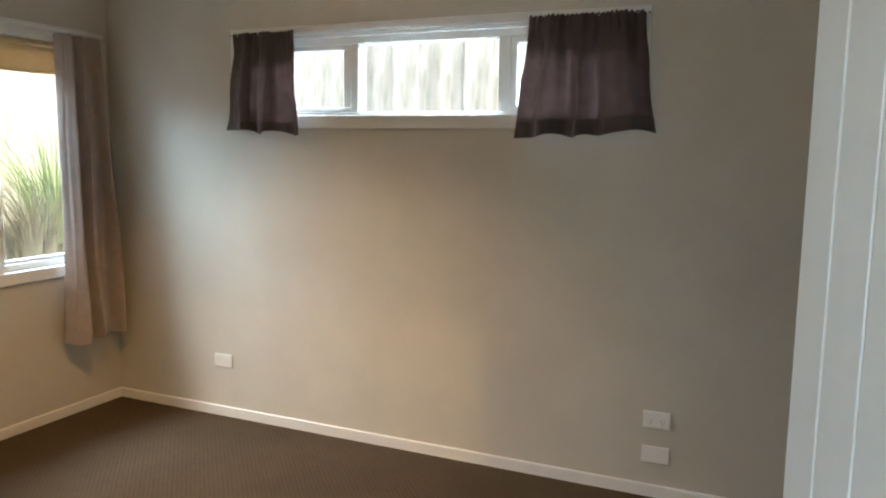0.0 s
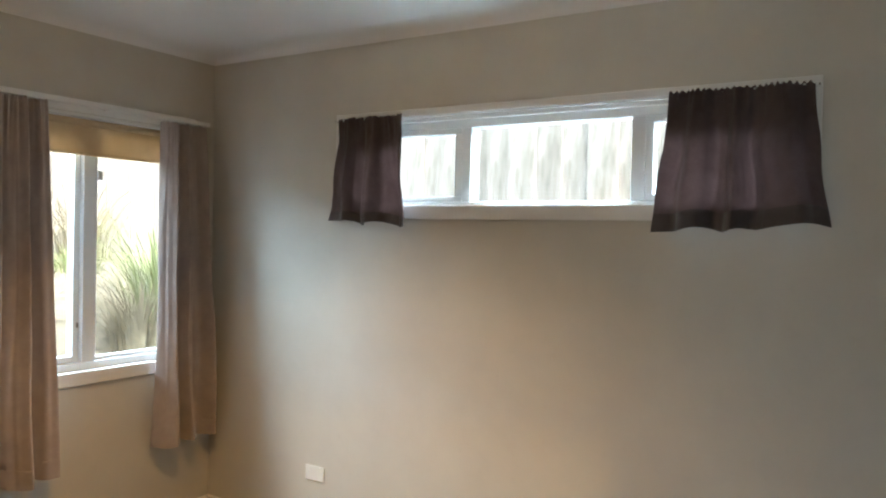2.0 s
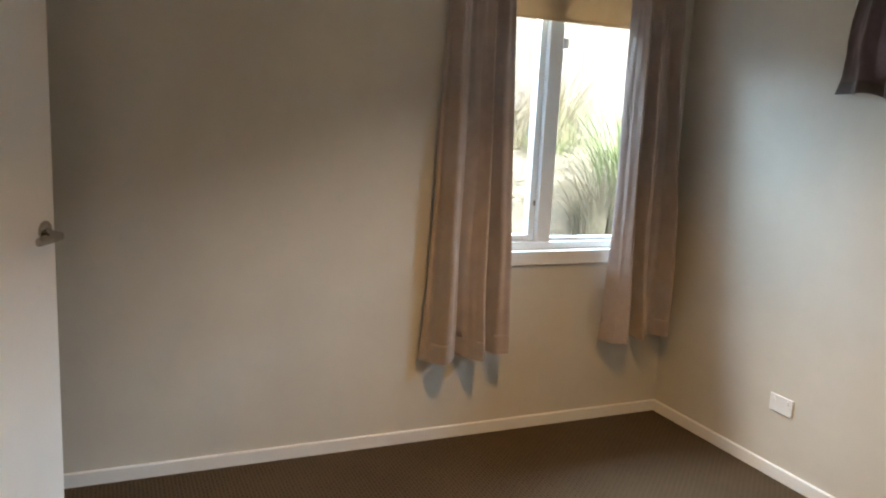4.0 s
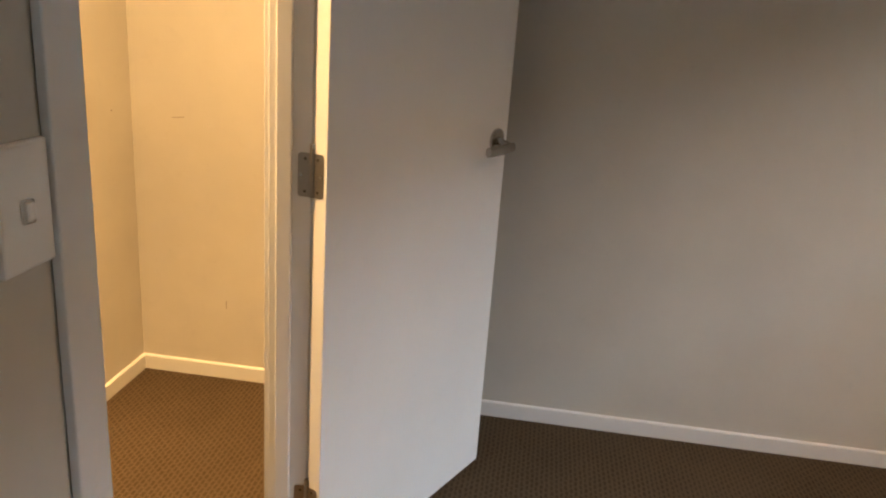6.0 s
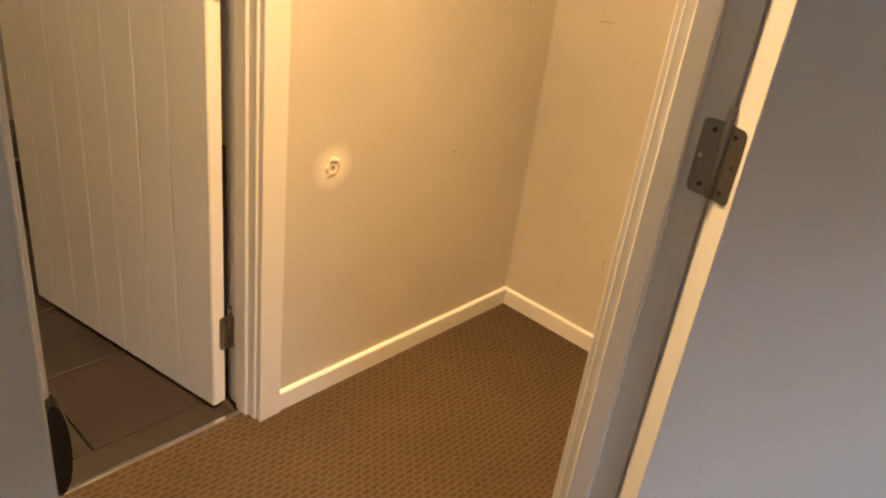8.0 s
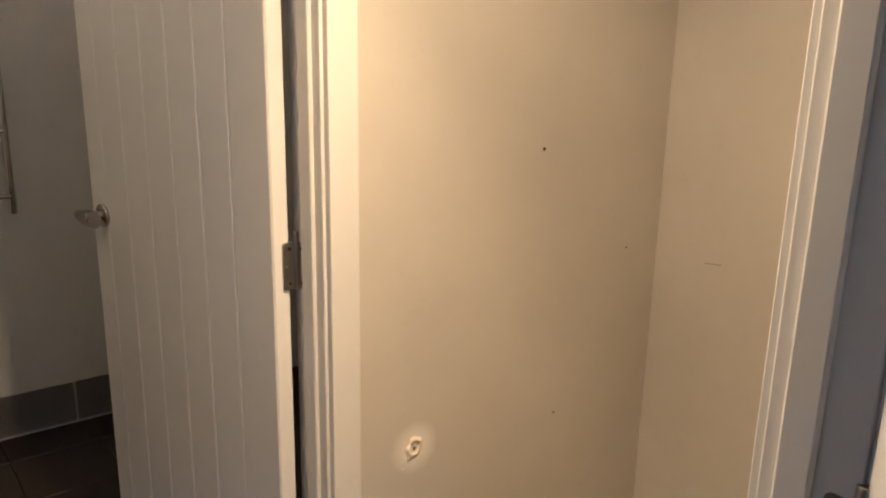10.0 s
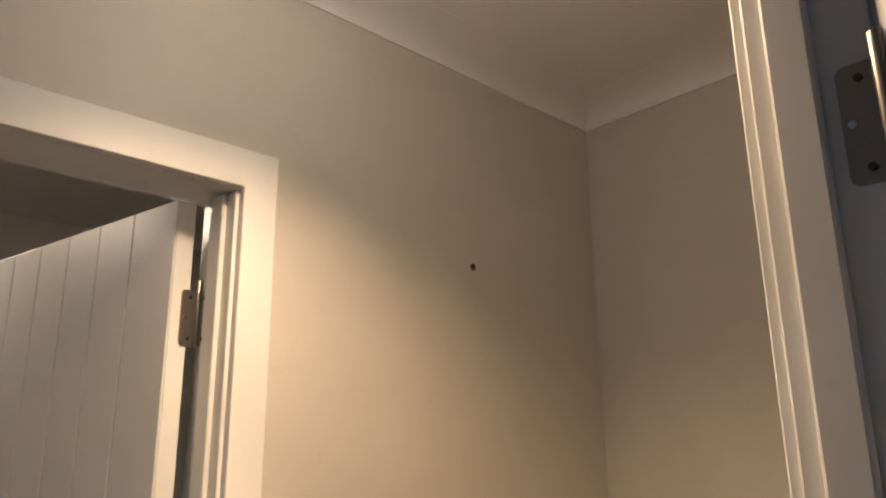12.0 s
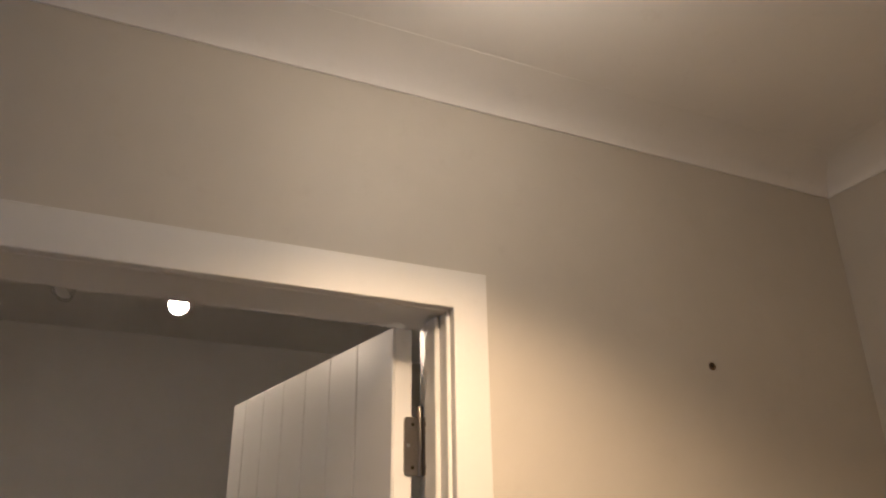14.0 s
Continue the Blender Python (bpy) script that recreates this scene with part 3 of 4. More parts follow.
for fb in ((a, a + 0.035, T1, T1 + 0.06, *HZ), (b - 0.035, b, T1, T1 + 0.06, *HZ), (a + 0.035, b - 0.035, T1, T1 + 0.06, HZ[0], HZ[0] + 0.035), (a + 0.035, b - 0.035, T1, T1 + 0.06, HZ[1] - 0.035, HZ[1])):
    bar(win3, "window_frame", fb)
pane(win3, (a + 0.033, b - 0.033, T1 + 0.028, T1 + 0.033, HZ[0] + 0.033, HZ[1] - 0.033))

win2 = thing("window_2", "white aluminium high strip window with three lights", "window", kind="structure", at=((NX[0] + NX[1]) / 2, 0.06, NZ[0]))
a, b = NX
fy0, fy1 = 0.030, 0.112
bar(win2, "window_frame", (a, a + 0.03, fy0, fy1, NZ[0], NZ[1]))
bar(win2, "window_frame", (b - 0.03, b, fy0, fy1, NZ[0], NZ[1]))
bar(win2, "window_frame", (a + 0.03, b - 0.03, fy0, fy1, NZ[0], NZ[0] + 0.018))
bar(win2, "window_frame", (a + 0.03, b - 0.03, fy0, fy1, NZ[1] - 0.045, NZ[1]))
for m0, m1 in ((1.556, 1.600), (2.318, 2.372)):
    bar(win2, "mullion", (m0, m1, fy0 + 0.004, fy1 - 0.004, NZ[0] + 0.018, NZ[1] - 0.045))
for s0, s1 in ((a + 0.031, 1.555), (2.373, b - 0.031)):
    z0, z1 = NZ[0] + 0.019, NZ[1] - 0.046
    g = 0.038
    bar(win2, "sash_rail", (s0, s1, 0.036, 0.085, z0, z0 + 0.022))
    bar(win2, "sash_rail", (s0, s1, 0.036, 0.085, z1 - 0.024, z1))
    bar(win2, "sash_stile", (s0, s0 + 0.03, 0.036, 0.085, z0 + 0.022, z1 - 0.024))
    bar(win2, "sash_stile", (s1 - g, s1, 0.036, 0.085, z0 + 0.022, z1 - 0.024))
    pane(win2, (s0 + 0.028, s1 - g + 0.002, 0.058, 0.063, z0 + 0.02, z1 - 0.022))
pane(win2, (1.598, 2.320, 0.058, 0.063, NZ[0] + 0.016, NZ[1] - 0.043))
bar(win2, "window_sill", (a - 0.01, b + 0.01, -0.003, 0.030, NZ[0] - 0.016, NZ[0] + 0.001), TRIM)
bar(win2, "apron", (a - 0.058, b + 0.055, -0.018, -0.0015, 1.571, NZ[0] + 0.001), TRIM)
bar(win2, "architrave", (a - 0.058, a - 0.003, -0.018, -0.0015, NZ[0] + 0.002, NZ[1] + 0.003), TRIM)
bar(win2, "architrave", (b + 0.003, b + 0.055, -0.018, -0.0015, NZ[0] + 0.002, NZ[1] + 0.003), TRIM)
bar(win2, "architrave", (a - 0.058, b + 0.055, -0.018, -0.0015, NZ[1] + 0.004, NZ[1] + 0.045), TRIM)
bar(win2, "reveal", (a - 0.002, a + 0.012, -0.001, 0.029, NZ[0] + 0.002, NZ[1]), TRIM, 0.001)
bar(win2, "reveal", (b - 0.012, b + 0.002, -0.001, 0.029, NZ[0] + 0.002, NZ[1]), TRIM, 0.001)
bar(win2, "reveal", (a, b, -0.001, 0.029, NZ[1] - 0.012, NZ[1] + 0.002), TRIM, 0.001)


# ---- curtains and blind ----
def curtain_mesh(w_top, w_bot, z_top, z_bot, folds, deep_top, deep_bot, seed, lean=0.0, frill=0.0, hem=0.0, n=150, rows=44, sharp=1.3, droop=0.0, v0=0.0, v1=1.0):
    """Gathered cloth with thickness. Local x runs along the rail, y comes out into the room."""
    rnd = random.Random(seed)
    ph = [rnd.uniform(0, 6.28) for _ in range(6)]
    warp = [rnd.uniform(-0.35, 0.35) for _ in range(6)]
    bm = bmesh.new()
    front, rear = [], []
    for j in range(rows + 1):
        v = v0 + (v1 - v0) * j / rows
        rf, rb = [], []
        for i in range(n + 1):
            u = i / n
            uu = u + 0.035 * math.sin(2 * math.pi * (u * 1.3 + warp[0])) + 0.018 * math.sin(2 * math.pi * (u * 2.7 + warp[1])) + 0.015 * v * math.sin(2 * math.pi * (u * 1.7 + warp[2]))
            s = math.sin(2 * math.pi * folds * uu + ph[0])
            big = math.copysign(abs(s) ** (1 / sharp), s)
            small = math.sin(2 * math.pi * folds * 2.7 * uu + ph[1])
            depth = deep_top + (deep_bot - deep_top) * v ** 0.7
            y = depth * (0.5 + 0.42 * big + 0.10 * small * (1 - 0.5 * v)) + 0.012 * v * math.sin(3.1 * v + ph[2] + 5 * u)
            y += 0.010 * noise.noise((u * 7 + seed, v * 2.2, 0)) + 0.005 * noise.noise((u * 14 + seed, v * 7, 3))
            y += 0.0045 * math.sin(2 * math.pi * folds * 4.3 * u + ph[5]) * max(0.0, 1 - 3.2 * v) + 0.003 * math.sin(2 * math.pi * folds * 7.1 * u) * max(0.0, 1 - 6 * v)
            wide = w_top + (w_bot - w_top) * v ** 1.2
            x = (u - 0.5) * wide + lean * v + 0.007 * math.sin(9 * v + ph[3] + 7 * u) * v + 0.006 * noise.noise((u * 4, v * 3 + seed, 2))
            z = z_top + (z_bot - z_top) * v + frill * max(0, 1 - v * 14) * (0.6 * math.sin(150 * u + ph[4]) + 0.6 * noise.noise((u * 38 + seed, 0, 0)))
            z += v * (droop * (u - 0.5) + 0.006 * math.sin(2 * math.pi * folds * uu + ph[0] + 1.4) + 0.006 * math.sin(11 * u + ph[5]))
            th = 0.0034 if v0 > 0 or v < 0.05 else 0.0020
            rf.append(bm.verts.new((x, y + th, z)))
            rb.append(bm.verts.new((x, y - th, z)))
        front.append(rf)
        rear.append(rb)
    for j in range(rows):
        for i in range(n):
            bm.faces.new((front[j][i], front[j][i + 1], front[j + 1][i + 1], front[j + 1][i]))
            bm.faces.new((rear[j][i], rear[j + 1][i], rear[j + 1][i + 1], rear[j][i + 1]))
        bm.faces.new((front[j][0], front[j + 1][0], rear[j + 1][0], rear[j][0]))
        bm.faces.new((front[j][n], rear[j][n], rear[j + 1][n], front[j + 1][n]))
    for i in range(n):
        bm.faces.new((front[0][i], rear[0][i], rear[0][i + 1], front[0][i + 1]))
        bm.faces.new((front[rows][i], front[rows][i + 1], rear[rows][i + 1], rear[rows][i]))
    bmesh.ops.recalc_face_normals(bm, faces=bm.faces[:])
    return bm


def curtain(label, group, mat, hem_mat, at, turn, *shape, hem=0.08, **more):
    e = thing("curtain", label, "curtain", group)
    e.location, e.rotation_euler = at, (0, 0, turn)
    for nm, m, v0, v1, rows in (("cloth", mat, 0.0, 1 - hem, 40), ("hem", hem_mat, 1 - hem, 1.0, 6)):
        o = part(nm, curtain_mesh(*shape, v0=v0, v1=v1, rows=rows, **more), m, e, "doubled hem" if nm == "hem" else "", True)
        o.data.set_sharp_from_angle(angle=radians(80))
    return e


E90 = -math.pi / 2
curtain("long taupe gathered curtain on a white track, drawn to one side", "long window curtains", CURT_W, CURT_W, (0.022, -1.110, 0), E90, 0.27, 0.365, 2.045, 0.40, 2.6, 0.045, 0.140, 3, hem=0.05, droop=-0.02, frill=0.006, lean=0.012)
curtain("long taupe gathered curtain hanging into the room corner", "long window curtains", CURT_W, CURT_W, (0.022, -0.240, 0), E90, 0.245, 0.335, 2.040, 0.42, 2.5, 0.045, 0.130, 8, hem=0.05, frill=0.006, lean=-0.002)
curtain("short dark brown gathered curtain, narrow and flared", "short window curtains", CURT_N, CURT_NH, (1.100, -0.034, 0), math.pi, 0.375, 0.495, 2.038, 1.550, 2.7, 0.028, 0.085, 21, hem=0.09, frill=0.007, droop=0.02)
curtain("short dark brown gathered curtain, wide with a turned hem", "short window curtains", CURT_N, CURT_NH, (2.722, -0.034, 0), math.pi, 0.485, 0.600, 2.040, 1.545, 3.4, 0.028, 0.088, 33, hem=0.13, frill=0.009, droop=-0.03)

rail = thing("curtain_rail", "slim white curtain track over the window", "curtain rail", at=(0.03, -0.665, 2.06))
bar(rail, "track", (0.028, 0.050, -1.262, -0.068, 2.050, 2.070), TRIM, 0.004)
for y in (-1.245, -0.665, -0.085):
    bar(rail, "bracket", (0.0185, 0.030, y - 0.012, y + 0.012, 2.045, 2.072), TRIM, 0.002)
wire = thing("curtain_wire", "thin white wire carrying the short curtains", "curtain wire", at=(1.93, -0.02, 2.03))
o = part("wire", tube([(0.885, -0.034, 2.032), (1.5, -0.034, 2.030), (2.4, -0.034, 2.030), (2.978, -0.034, 2.034)], 0.0022, 8), TRIM, wire, "", True)
o.matrix_parent_inverse = Matrix.Translation(wire.location).inverted()
for x in (0.886, 2.977):
    bar(wire, "hook", (x - 0.003, x + 0.003, -0.036, -0.018, 2.029, 2.037), STEEL, 0.001)
blind = thing("roller_blind", "beige roller blind rolled up under the window head", "roller blind", at=(-0.02, -0.685, 1.98))
iv = Matrix.Translation(blind.location).inverted()
for nm, bm in (("roll", cyl((-0.014, WY[0] + 0.02, 1.985), (-0.014, WY[1] - 0.02, 1.985), 0.016, 20)), ("cloth", soft_box(-0.0155, -0.013, WY[0] + 0.022, WY[1] - 0.022, 1.845, 1.985, 0.0006, 1)),
               ("bottom_bar", soft_box(-0.019, -0.010, WY[0] + 0.022, WY[1] - 0.022, 1.832, 1.846, 0.002))):
    o = part(nm, bm, BLIND, blind, "", nm == "roll")
    o.matrix_parent_inverse = iv


# ---- wall fittings ----
def plate_thing(name, label, category, m, sockets, switches, group=""):
    """A wall plate built facing -y at the origin."""
    e = thing(name, label, category, group)
    e.matrix_world = m
    part("plate", soft_box(-0.058, 0.058, -0.008, -0.0005, -0.0365, 0.0365, 0.003), PLASTIC, e)
    part("back_rim", soft_box(-0.0565, 0.0565, -0.003, 0.0, -0.035, 0.035, 0.001), PLASTIC, e)
    for sx in sockets:
        s = part("socket_face", soft_box(sx - 0.017, sx + 0.017, -0.0092, -0.0078, -0.027, 0.010, 0.001), PLASTIC, e)
        for dx, dz, tilt in ((-0.0075, -0.002, 30), (0.0075, -0.002, -30), (0, -0.017, 0)):
            sl = bmesh.new()
            bm_box(sl, -0.001, 0.001, -0.0096, -0.0091, -0.004, 0.004)
            sl.transform(Matrix.Translation((sx + dx, 0, dz)) @ Matrix.Rotation(radians(tilt), 4, "Y"))
            part("slot", sl, DARK, s)
    for sx, sz in switches:
        part("rocker", soft_box(sx - 0.0055, sx + 0.0055, -0.0125, -0.0078, sz - 0.008, sz + 0.008, 0.002), PLASTIC, e)
    for sx in (-0.046, 0.046):
        part("screw_cap", cyl((sx, -0.0078, 0.0), (sx, -0.0087, 0.0), 0.0035, 12), PLASTIC, e)
    return e


plate_thing("power_outlet", "white double power outlet low on the grey wall", "power outlet", pose(3.082, 0, 0.3445), (-0.026, 0.026), ((-0.030, 0.022), (0.030, 0.022)), "wall plates")
plate_thing("media_outlet", "white single-jack wall plate under the power outlet", "wall plate", pose(3.083, 0, 0.190), (), ((0.0, 0.0),), "wall plates")
plate_thing("wall_plate", "small white wall plate near the room corner", "wall plate", pose(0.7705, 0, 0.3135), (), ((0.034, 0.018), (-0.034, 0.018)), "wall plates")
sw = thing("light_switch", "white upright light switch beside the door frame", "light switch")
sw.matrix_world = pose(1.7610, S0, 1.130, 0, 0, 180)
part("plate", soft_box(-0.037, 0.037, -0.009, -0.0005, -0.060, 0.060, 0.003), PLASTIC, sw)
part("rocker_rim", soft_box(-0.0085, 0.0085, -0.0100, -0.0085, -0.0155, 0.0075, 0.003), PLASTIC, sw)
part("rocker", soft_box(-0.0065, 0.0065, -0.0145, -0.0095, -0.0135, 0.0055, 0.003), PLASTIC, sw)

# dented plaster, screw holes and scratches in the hall
dent = thing("wall_dent", "broken plaster hole with a pale sanded patch round it", "wall damage", at=(0.727, T0, 0.617))


def blob(rx, rz, t, seed, seg=22, jag=0.2):
    bm = bmesh.new()
    rnd = random.Random(seed)
    rim = [(1 + rnd.uniform(-jag, jag)) for _ in range(seg)]
    c = bm.verts.new((0, t, 0))
    a = [bm.verts.new((rx * 0.72 * rim[k] * math.cos(k * 6.2832 / seg), t, rz * 0.72 * rim[k] * math.sin(k * 6.2832 / seg))) for k in range(seg)]
    b = [bm.verts.new((rx * rim[k] * math.cos(k * 6.2832 / seg), 0.0004, rz * rim[k] * math.sin(k * 6.2832 / seg))) for k in range(seg)]
    for k in range(seg):
        bm.faces.new((c, a[(k + 1) % seg], a[k]))
        bm.faces.new((a[k], a[(k + 1) % seg], b[(k + 1) % seg], b[k]))
    bmesh.ops.recalc_face_normals(bm, faces=bm.faces[:])
    return bm


part("sanded_patch", blob(0.085, 0.095, 0.0006, 4, jag=0.05), FILLER, dent, "pale sanded filler")
rim = bmesh.new()
rings = []
for a in range(9):
    r = 0.003 + 0.022 * a / 8
    ring = []
    for k in range(28):
        t = k * 6.28319 / 28
        nz = noise.noise((math.cos(t) * 1.7, math.sin(t) * 1.7, 4.2))
        nf = noise.noise((math.cos(t) * r * 260, math.sin(t) * r * 260, 9.0))
        hump = math.exp(-((r - 0.0145 - 0.003 * nz) / 0.0042) ** 2)
        y = 0.0005 + hump * (0.0030 + 0.003 * nz) + 0.0022 * nf * (1 - a / 8) - 0.0008 * (a < 3)
        ring.append(rim.verts.new((r * (1 + 0.22 * nz) * math.cos(t), max(y, 0.0003), 1.2 * r * (1 + 0.22 * nz) * math.sin(t))))
    rings.append(ring)
for ra, rb in zip(rings, rings[1:]):
    for k in range(28):
        rim.faces.new((ra[k], ra[(k + 1) % 28], rb[(k + 1) % 28], rb[k]))
rim.faces.new(rings[0])
bmesh.ops.recalc_face_normals(rim, faces=rim.faces[:])
part("broken_rim", rim, PLASTER, dent, "crumbled white plaster edge", True)
part("hole", blob(0.004, 0.006, 0.0034, 6, 14, 0.25), rough_mat("torn_board_core", (0.20, 0.16, 0.11), (0.34, 0.28, 0.20), 90), dent, "dark hole")
for x, z, s in ((0.016, -0.020, 0.0035), (0.030, -0.040, 0.0028)):
    chips = bmesh.new()
    bmesh.ops.create_icosphere(chips, subdivisions=1, radius=s, matrix=Matrix.Translation((x, 0.002, z)) @ Matrix.Diagonal((1, 0.4, 1.3, 1)))
    part("chip", chips, PLASTER, dent)
for x, z, r, lab in ((0.398, 1.968, 0.0075, "dark screw hole with a brown plug in the wall"), (0.398, 1.206, 0.004, "small dark screw hole in the wall")):
    hh = thing("screw_hole", lab, "screw hole", "screw holes", at=(x, T0, z))
    part("plug", cyl((0, 0.0002, 0), (0, 0.0016, 0), r, 14), rough_mat("brown_wall_plug", (0.10, 0.06, 0.03), (0.16, 0.10, 0.05), 80), hh)
    part("core", cyl((0.001, 0.0014, 0.001), (0.001, 0.0020, 0.001), r * 0.55, 10), DARK, hh)
for at, size, turn, nm in (((HW, -3.760, 0.927), (0.0006, 0.045, 0.0022), 6, "scratch"), ((HW, -3.604, 0.282), (0.0006, 0.0028, 0.030), 0, "scratch"), ((0.321, T0, 0.578), (0.004, 0.0006, 0.006), 0, "speck"), ((0.10, T0, 0.95), (0.004, 0.0006, 0.004), 0, "speck")):
    bm = boxes((-size[0], size[0], -size[1] / 2, size[1] / 2, -size[2] / 2, size[2] / 2))
    ob = put(nm, bm, rough_mat("scuffed_wall_mark", (0.26, 0.22, 0.17), (0.34, 0.30, 0.25), 60))
    ob.location, ob.rotation_euler = at, (radians(turn), 0, 0)
    tagged(ob, "thin brown scuff on the painted hall wall" if nm == "scratch" else "tiny brown speck on the painted hall wall", "wall mark", "wall marks")


# ---- lamps ----
def ceiling_bulb(at, glass, label):
    e = thing("ceiling_light", label, "ceiling light", "ceiling lights", at=(at[0], at[1], H))
    d = H - at[2]
    part("ceiling_rose", cyl((0, 0, 0), (0, 0, -0.014), 0.030, 28, 0.022), PLASTIC, e, "", True)
    part("lampholder", cyl((0, 0, -0.02), (0, 0, -d + 0.024), 0.0045, 20), PLASTIC, e, "", True)
    part("bulb_cap", cyl((0, 0, -d + 0.025), (0, 0, -d + 0.008), 0.010, 20, 0.0180), PLASTIC, e, "white bulb collar", True)
    bm = bmesh.new()
    prof = [(0.0140, 0.013), (0.0225, 0.001), (0.0175, -0.009), (0.010, -0.0155), (0.0, -0.0185)]
    seg = 24
    rings = [[bm.verts.new((r * math.cos(k * 6.28319 / seg), r * math.sin(k * 6.28319 / seg), -d + z)) for k in range(seg)] for r, z in prof[:-1]]
    tip = bm.verts.new((0, 0, -d + prof[-1][1]))
    for ra, rb in zip(rings, rings[1:]):
        for k in range(seg):
            bm.faces.new((ra[k], rb[k], rb[(k + 1) % seg], ra[(k + 1) % seg]))
    for k in range(seg):
        bm.faces.new((rings[-1][k], tip, rings[-1][(k + 1) % seg]))
    bm.faces.new(rings[0])
    bmesh.ops.recalc_face_normals(bm, faces=bm.faces[:])
    o = part("bulb", bm, glass, e, "glowing warm bulb", True)
    o.visible_shadow = False
    return e


ceiling_bulb(BULB_HALL, LIT, "bare warm bulb in a white holder on the hall ceiling")
ceiling_bulb(BULB_BED, LIT_DIM, "bare warm bulb in a white holder on the bedroom ceiling")


def spot_head(parent, at, aim, lit):
    """A small spotlight head: tapered can, rim and lamp face."""
    m = look(at, aim)
    can = bmesh.new()
    prof = [(0.012, 0.060), (0.020, 0.052), (0.026, 0.020), (0.030, -0.004), (0.030, -0.010), (0.026, -0.010), (0.0255, -0.002)]
    seg = 22
    rings = [[can.verts.new((r * math.cos(k * 6.28319 / seg), r * math.sin(k * 6.28319 / seg), z)) for k in range(seg)] for r, z in prof]
    for ra, rb in zip(rings, rings[1:]):
        for k in range(seg):
            can.faces.new((ra[k], rb[k], rb[(k + 1) % seg], ra[(k + 1) % seg]))
    can.faces.new(rings[0])
    bmesh.ops.recalc_face_normals(can, faces=can.faces[:])
    can.transform(m)
    h = part("spot_head", can, CHROME, parent, "chrome spotlight head", True)
    face = cyl((0, 0, -0.001), (0, 0, -0.005), 0.0252, 22, 0.022)
    face.transform(m)
    f = part("lamp_face", face, LIT_SPOT if lit else PLASTIC, h, "glowing warm lamp face" if lit else "unlit lamp face", True)
    f.visible_shadow = False
    for o in (h, f):
        o.matrix_parent_inverse = Matrix.Translation(parent.location).inverted()
    f.matrix_parent_inverse = Matrix.Identity(4)
    return h


bar_light = thing("spotlight_bar", "chrome spotlight bar with two small heads on the bathroom ceiling", "ceiling light", "ceiling lights", at=(1.385, -5.06, H))
iv = Matrix.Translation(bar_light.location).inverted()
arc = [(1.225 + 0.32 * k / 12, -5.085 - 0.03 * math.sin(math.pi * k / 12), 2.398 - 0.012 * math.sin(math.pi * k / 12 * 2)) for k in range(13)]
for nm, bm in (("backplate", cyl((1.385, -5.115, H), (1.385, -5.115, H - 0.022), 0.045, 28, 0.040)), ("arc_bar", tube(arc, 0.0055)), ("stem", cyl((1.385, -5.115, H - 0.02), (1.385, -5.115, 2.396), 0.006, 12)),
               ("knuckle", cyl((1.233, -5.085, 2.400), (1.235, -5.075, 2.362), 0.006, 12)), ("knuckle", cyl((1.537, -5.085, 2.400), (1.532, -5.075, 2.362), 0.006, 12))):
    o = part(nm, bm, CHROME, bar_light, "", True)
    o.matrix_parent_inverse = iv
spot_head(bar_light, BULB_BATH, BATH_AIM, True)
spot_head(bar_light, (1.530, -5.05, 2.335), (2.4, -4.2, 0.5), False)

# ---- bathroom ----
tr = thing("towel_rail", "chrome ladder towel rail on the bathroom wall", "towel rail", at=(1.387, BY, 0.838))
iv = Matrix.Translation(tr.location).inverted()
for x in (1.137, 1.637):
    o = part("upright", cyl((x, BY + 0.06, 0.838), (x, BY + 0.06, 1.83), 0.0125, 18, soft=0.002), CHROME, tr, "", True)
    o.matrix_parent_inverse = iv
    for z in (0.93, 1.73):
        o = part("wall_bracket", cyl((x, BY + 0.002, z), (x, BY + 0.06, z), 0.009, 14), CHROME, tr, "", True)
        o.matrix_parent_inverse = iv
for z in (0.898, 1.118, 1.338, 1.558, 1.778):
    o = part("rung", cyl((1.137, BY + 0.065, z), (1.637, BY + 0.065, z), 0.008, 16), CHROME, tr, "", True)
    o.matrix_parent_inverse = iv
structure("threshold", soft_box(D2[0] + 0.001, D2[1] - 0.001, -3.972, -3.958, -0.004, 0.005, 0.002), CHROME, "thin metal strip between carpet and tiles", "threshold strip")

# bathroom tiles, each a piece
def tile_mesh(w, d, t):
    bm = soft_box(-w / 2, w / 2, -d / 2, d / 2, 0, t, 0.0015, 1)
    me = bpy.data.meshes.new("tile")
    bm.to_mesh(me)
    bm.free()
    me.materials.append(TILE)
    return me


floor_b = bpy.data.objects["floor_bathroom"]
full, step = tile_mesh(0.296, 0.296, 0.009), 0.30
for i in range(8):
    for j in range(6):
        x, y = 0.06 + 0.15 + i * step, -4.05 - 0.15 - j * step
        if y - 0.15 < BY:
            break
        o = new("tile", full)
        o.location = (x, y, -0.0078)
        o.parent = floor_b
cut = tile_mesh(0.296, 0.186, 0.009)
for i in range(8):
    o = new("tile", cut)
    o.location, o.parent = (0.21 + i * step, -5.645, -0.0078), floor_b
first = tile_mesh(0.70, 0.078, 0.009)
o = new("tile", first)
o.location, o.parent = ((D2[0] + D2[1]) / 2, -4.010, -0.0078), floor_b
wall_b = bpy.data.objects["wall_bathroom_south"]
up = tile_mesh(0.296, 0.160, 0.009)
for i in range(8):
    o = new("tile", up)
    o.location, o.rotation_euler, o.parent = (0.10 + 0.145 + i * 0.30 - 0.0, BY, 0.082), (radians(90), 0, 0), wall_b


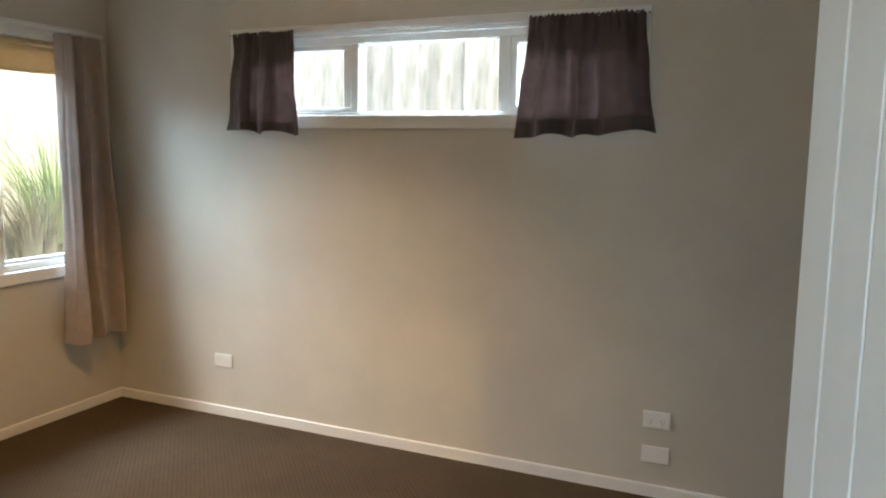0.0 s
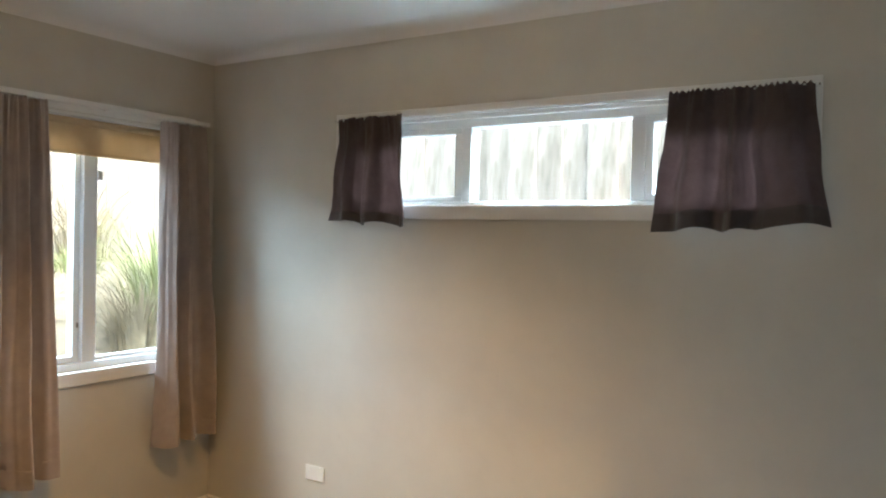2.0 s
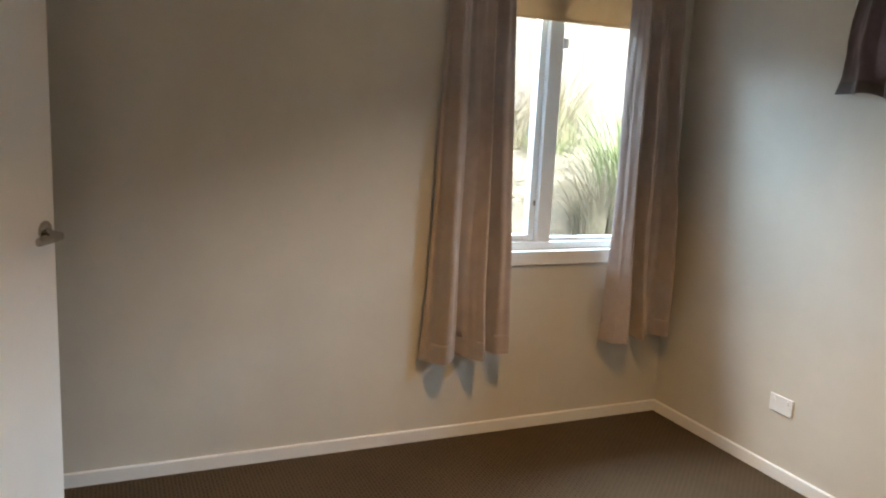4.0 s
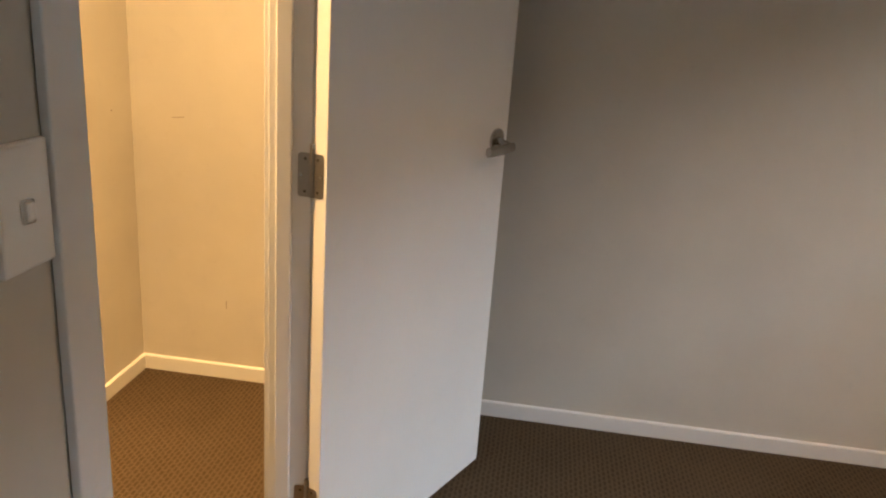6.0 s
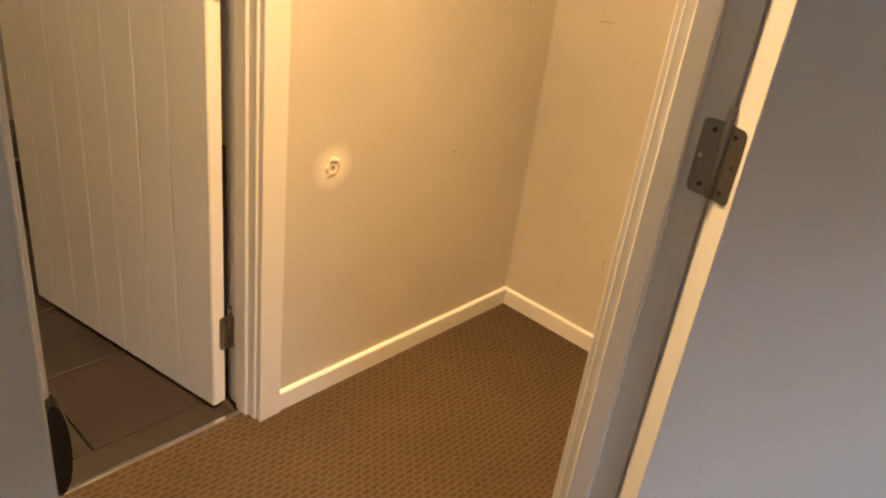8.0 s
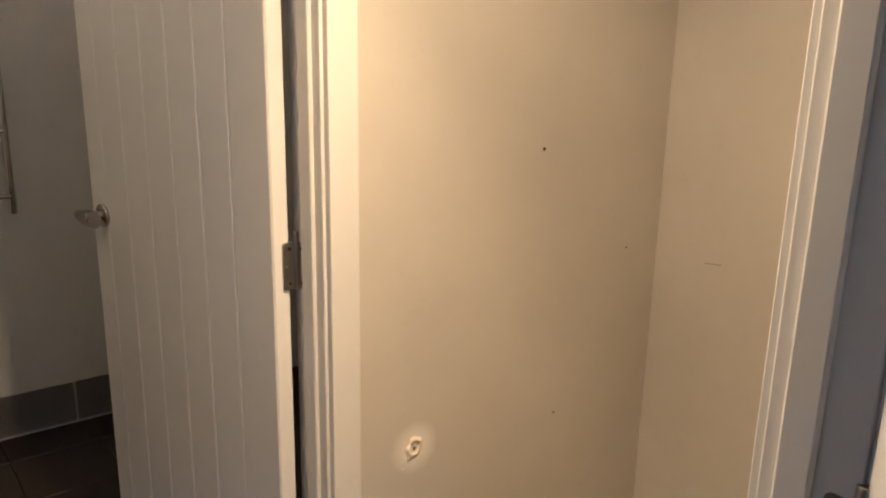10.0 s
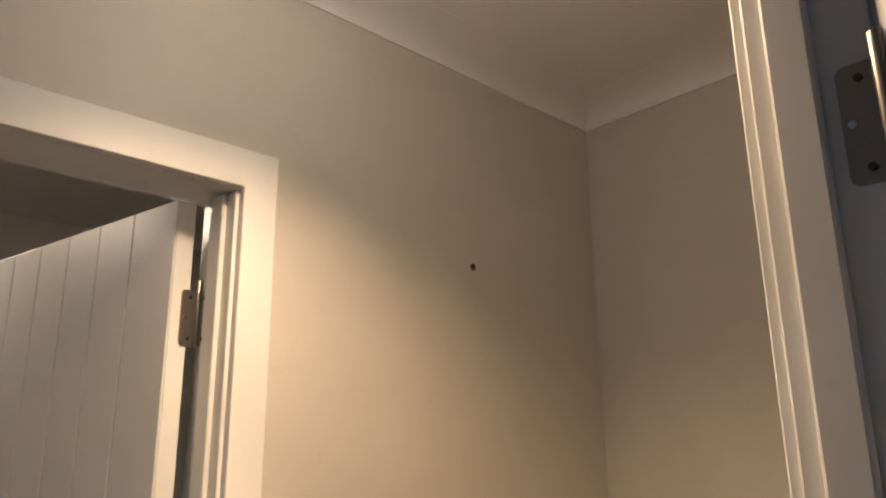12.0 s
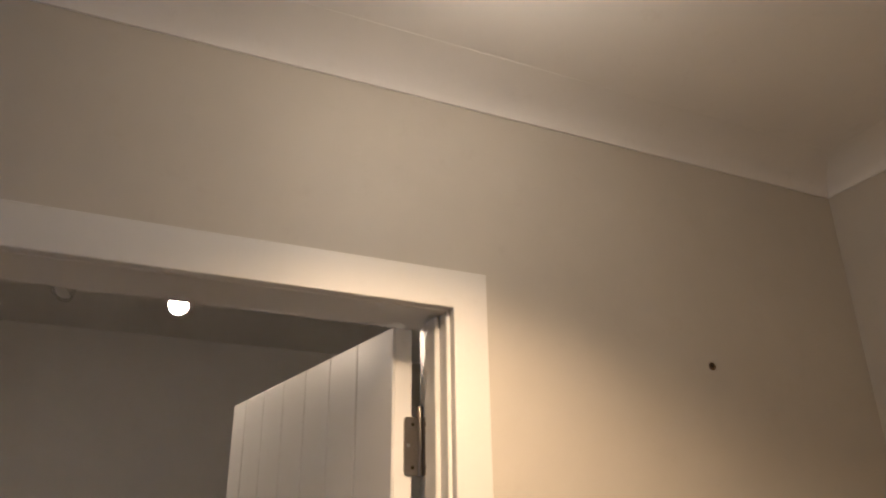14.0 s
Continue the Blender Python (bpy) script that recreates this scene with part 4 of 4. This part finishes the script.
# ---- outside ----
def height(x, y):
    w = max(0.0, min(1.0, (-0.45 - x) / 3.6))
    n = max(0.0, min(1.0, (y - 0.2) / 1.2))
    z = -0.2 + 1.42 * w ** 0.55 * (1 if x < -0.45 else 0) + 0.5 * n * (1 - w)
    return z + 0.05 * noise.noise((x * 1.3, y * 1.3, 0)) * (1 if x < -0.6 or y > 0.6 else 0)


gb = bmesh.new()
xs = [-400, -60, -12] + [-6 + 0.3 * k for k in range(24)] + [3, 6, 12, 60, 400]
ys = [-400, -60, -12] + [-5 + 0.3 * k for k in range(28)] + [6, 12, 60, 400]
grid = [[gb.verts.new((x, y, height(x, y) if not (x > -0.3 and y < 0.3) else -0.35)) for y in ys] for x in xs]
for i in range(len(xs) - 1):
    for j in range(len(ys) - 1):
        gb.faces.new((grid[i][j], grid[i + 1][j], grid[i + 1][j + 1], grid[i][j + 1]))
g = structure("ground", gb, EARTH, "uneven bank of dry grass and straw round the house", "ground")


def fence(name, label, along, count, at, base, tall):
    f = thing(name, label, "fence", at=(at if along == "y" else 0, 0 if along == "y" else at, base))
    rnd = random.Random(len(name))
    me = []
    for k in range(4):
        w = 0.172
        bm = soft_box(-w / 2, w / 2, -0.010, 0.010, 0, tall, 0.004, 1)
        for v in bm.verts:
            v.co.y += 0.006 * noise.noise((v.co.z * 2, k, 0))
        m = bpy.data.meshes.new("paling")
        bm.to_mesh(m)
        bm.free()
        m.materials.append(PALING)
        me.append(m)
    start = -3.2 if along == "y" else -0.6
    for k in range(count):
        o = new("paling", rnd.choice(me))
        s = start + k * 0.152
        o.location = (-0.011 * (k % 2), s, rnd.uniform(-0.03, 0.03)) if along == "y" else (s, 0.011 * (k % 2), rnd.uniform(-0.03, 0.03))
        o.rotation_euler = (rnd.uniform(-0.01, 0.01), rnd.uniform(-0.004, 0.004), math.pi / 2 if along == "y" else 0)
        o.parent = f
    L = count * 0.152
    for z in (0.35, 1.5):
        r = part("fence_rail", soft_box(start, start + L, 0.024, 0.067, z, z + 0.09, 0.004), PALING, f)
        if along == "y":
            r.rotation_euler = (0, 0, math.pi / 2)
    return f


fence("fence_north", "weathered pale timber paling fence close to the house", "x", 38, 1.0, 0.30, 2.1)
fence("fence_west", "weathered timber paling fence on top of the bank", "y", 44, -4.2, 1.1, 1.9)


def tuft(label, at, count, length, mat, seed, spread=0.25):
    rnd = random.Random(seed)
    bm = bmesh.new()
    for _ in range(count):
        a, r = rnd.uniform(0, 6.283), rnd.uniform(0, spread) ** 1.0
        bx, by = r * math.cos(a) * 0.6, r * math.sin(a) * 0.6
        L = length * rnd.uniform(0.5, 1.1)
        bend = rnd.uniform(0.1, 0.75)
        w = rnd.uniform(0.004, 0.009)
        side = Vector((-math.sin(a), math.cos(a), 0)) * w
        prev = None
        for k in range(5):
            t = k / 4
            c = Vector((bx + math.cos(a) * L * bend * t * t, by + math.sin(a) * L * bend * t * t, L * (t - 0.35 * bend * t * t)))
            pair = (bm.verts.new(c - side * (1 - 0.85 * t)), bm.verts.new(c + side * (1 - 0.85 * t)))
            if prev:
                bm.faces.new((prev[0], prev[1], pair[1], pair[0]))
            prev = pair
    ob = put("grass_tuft", bm, mat)
    ob.location = (*at, height(*at) - 0.03)
    return tagged(ob, label, "grass", "grass tufts", "stuff")


tuft("tall green grass clump on the bank", (-1.60, 0.92), 430, 1.0, GRASS, 1, 0.42)
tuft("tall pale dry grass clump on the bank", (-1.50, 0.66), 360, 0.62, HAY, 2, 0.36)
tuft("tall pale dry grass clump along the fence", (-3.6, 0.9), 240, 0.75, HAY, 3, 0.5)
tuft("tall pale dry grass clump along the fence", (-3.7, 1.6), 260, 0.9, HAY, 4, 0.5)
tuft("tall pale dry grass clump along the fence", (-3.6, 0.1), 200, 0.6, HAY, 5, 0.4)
tuft("low green grass clump on the bank", (-3.2, 1.2), 160, 0.28, GRASS, 6, 0.4)
tuft("tall green grass clump on the bank", (-2.4, 2.3), 300, 1.1, GRASS, 7, 0.5)
hb = bmesh.new()
rnd = random.Random(77)
for _ in range(3600):
    x, y = rnd.uniform(-4.0, -0.9), rnd.uniform(-1.6, 2.2)
    z = height(x, y) + rnd.uniform(0.005, 0.05)
    a, L = rnd.uniform(0, 6.283), rnd.uniform(0.08, 0.26)
    d = Vector((math.cos(a), math.sin(a), rnd.uniform(-0.15, 0.25))) * L
    s = Vector((-math.sin(a), math.cos(a), 0)) * rnd.uniform(0.004, 0.008)
    c = Vector((x, y, z))
    hb.faces.new([hb.verts.new(q) for q in (c - s, c + s, c + d + s * 0.3, c + d - s * 0.3)])
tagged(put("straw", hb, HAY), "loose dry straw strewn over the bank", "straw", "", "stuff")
blk = put("concrete_block", soft_box(-0.12, 0.12, -0.16, 0.16, 0, 0.2, 0.012), STONE)
blk.location, blk.rotation_euler = (-3.0, 0.22, height(-3.0, 0.22) - 0.02), (0, 0.05, 0.3)
tagged(blk, "pale concrete block lying on the bank", "concrete block")
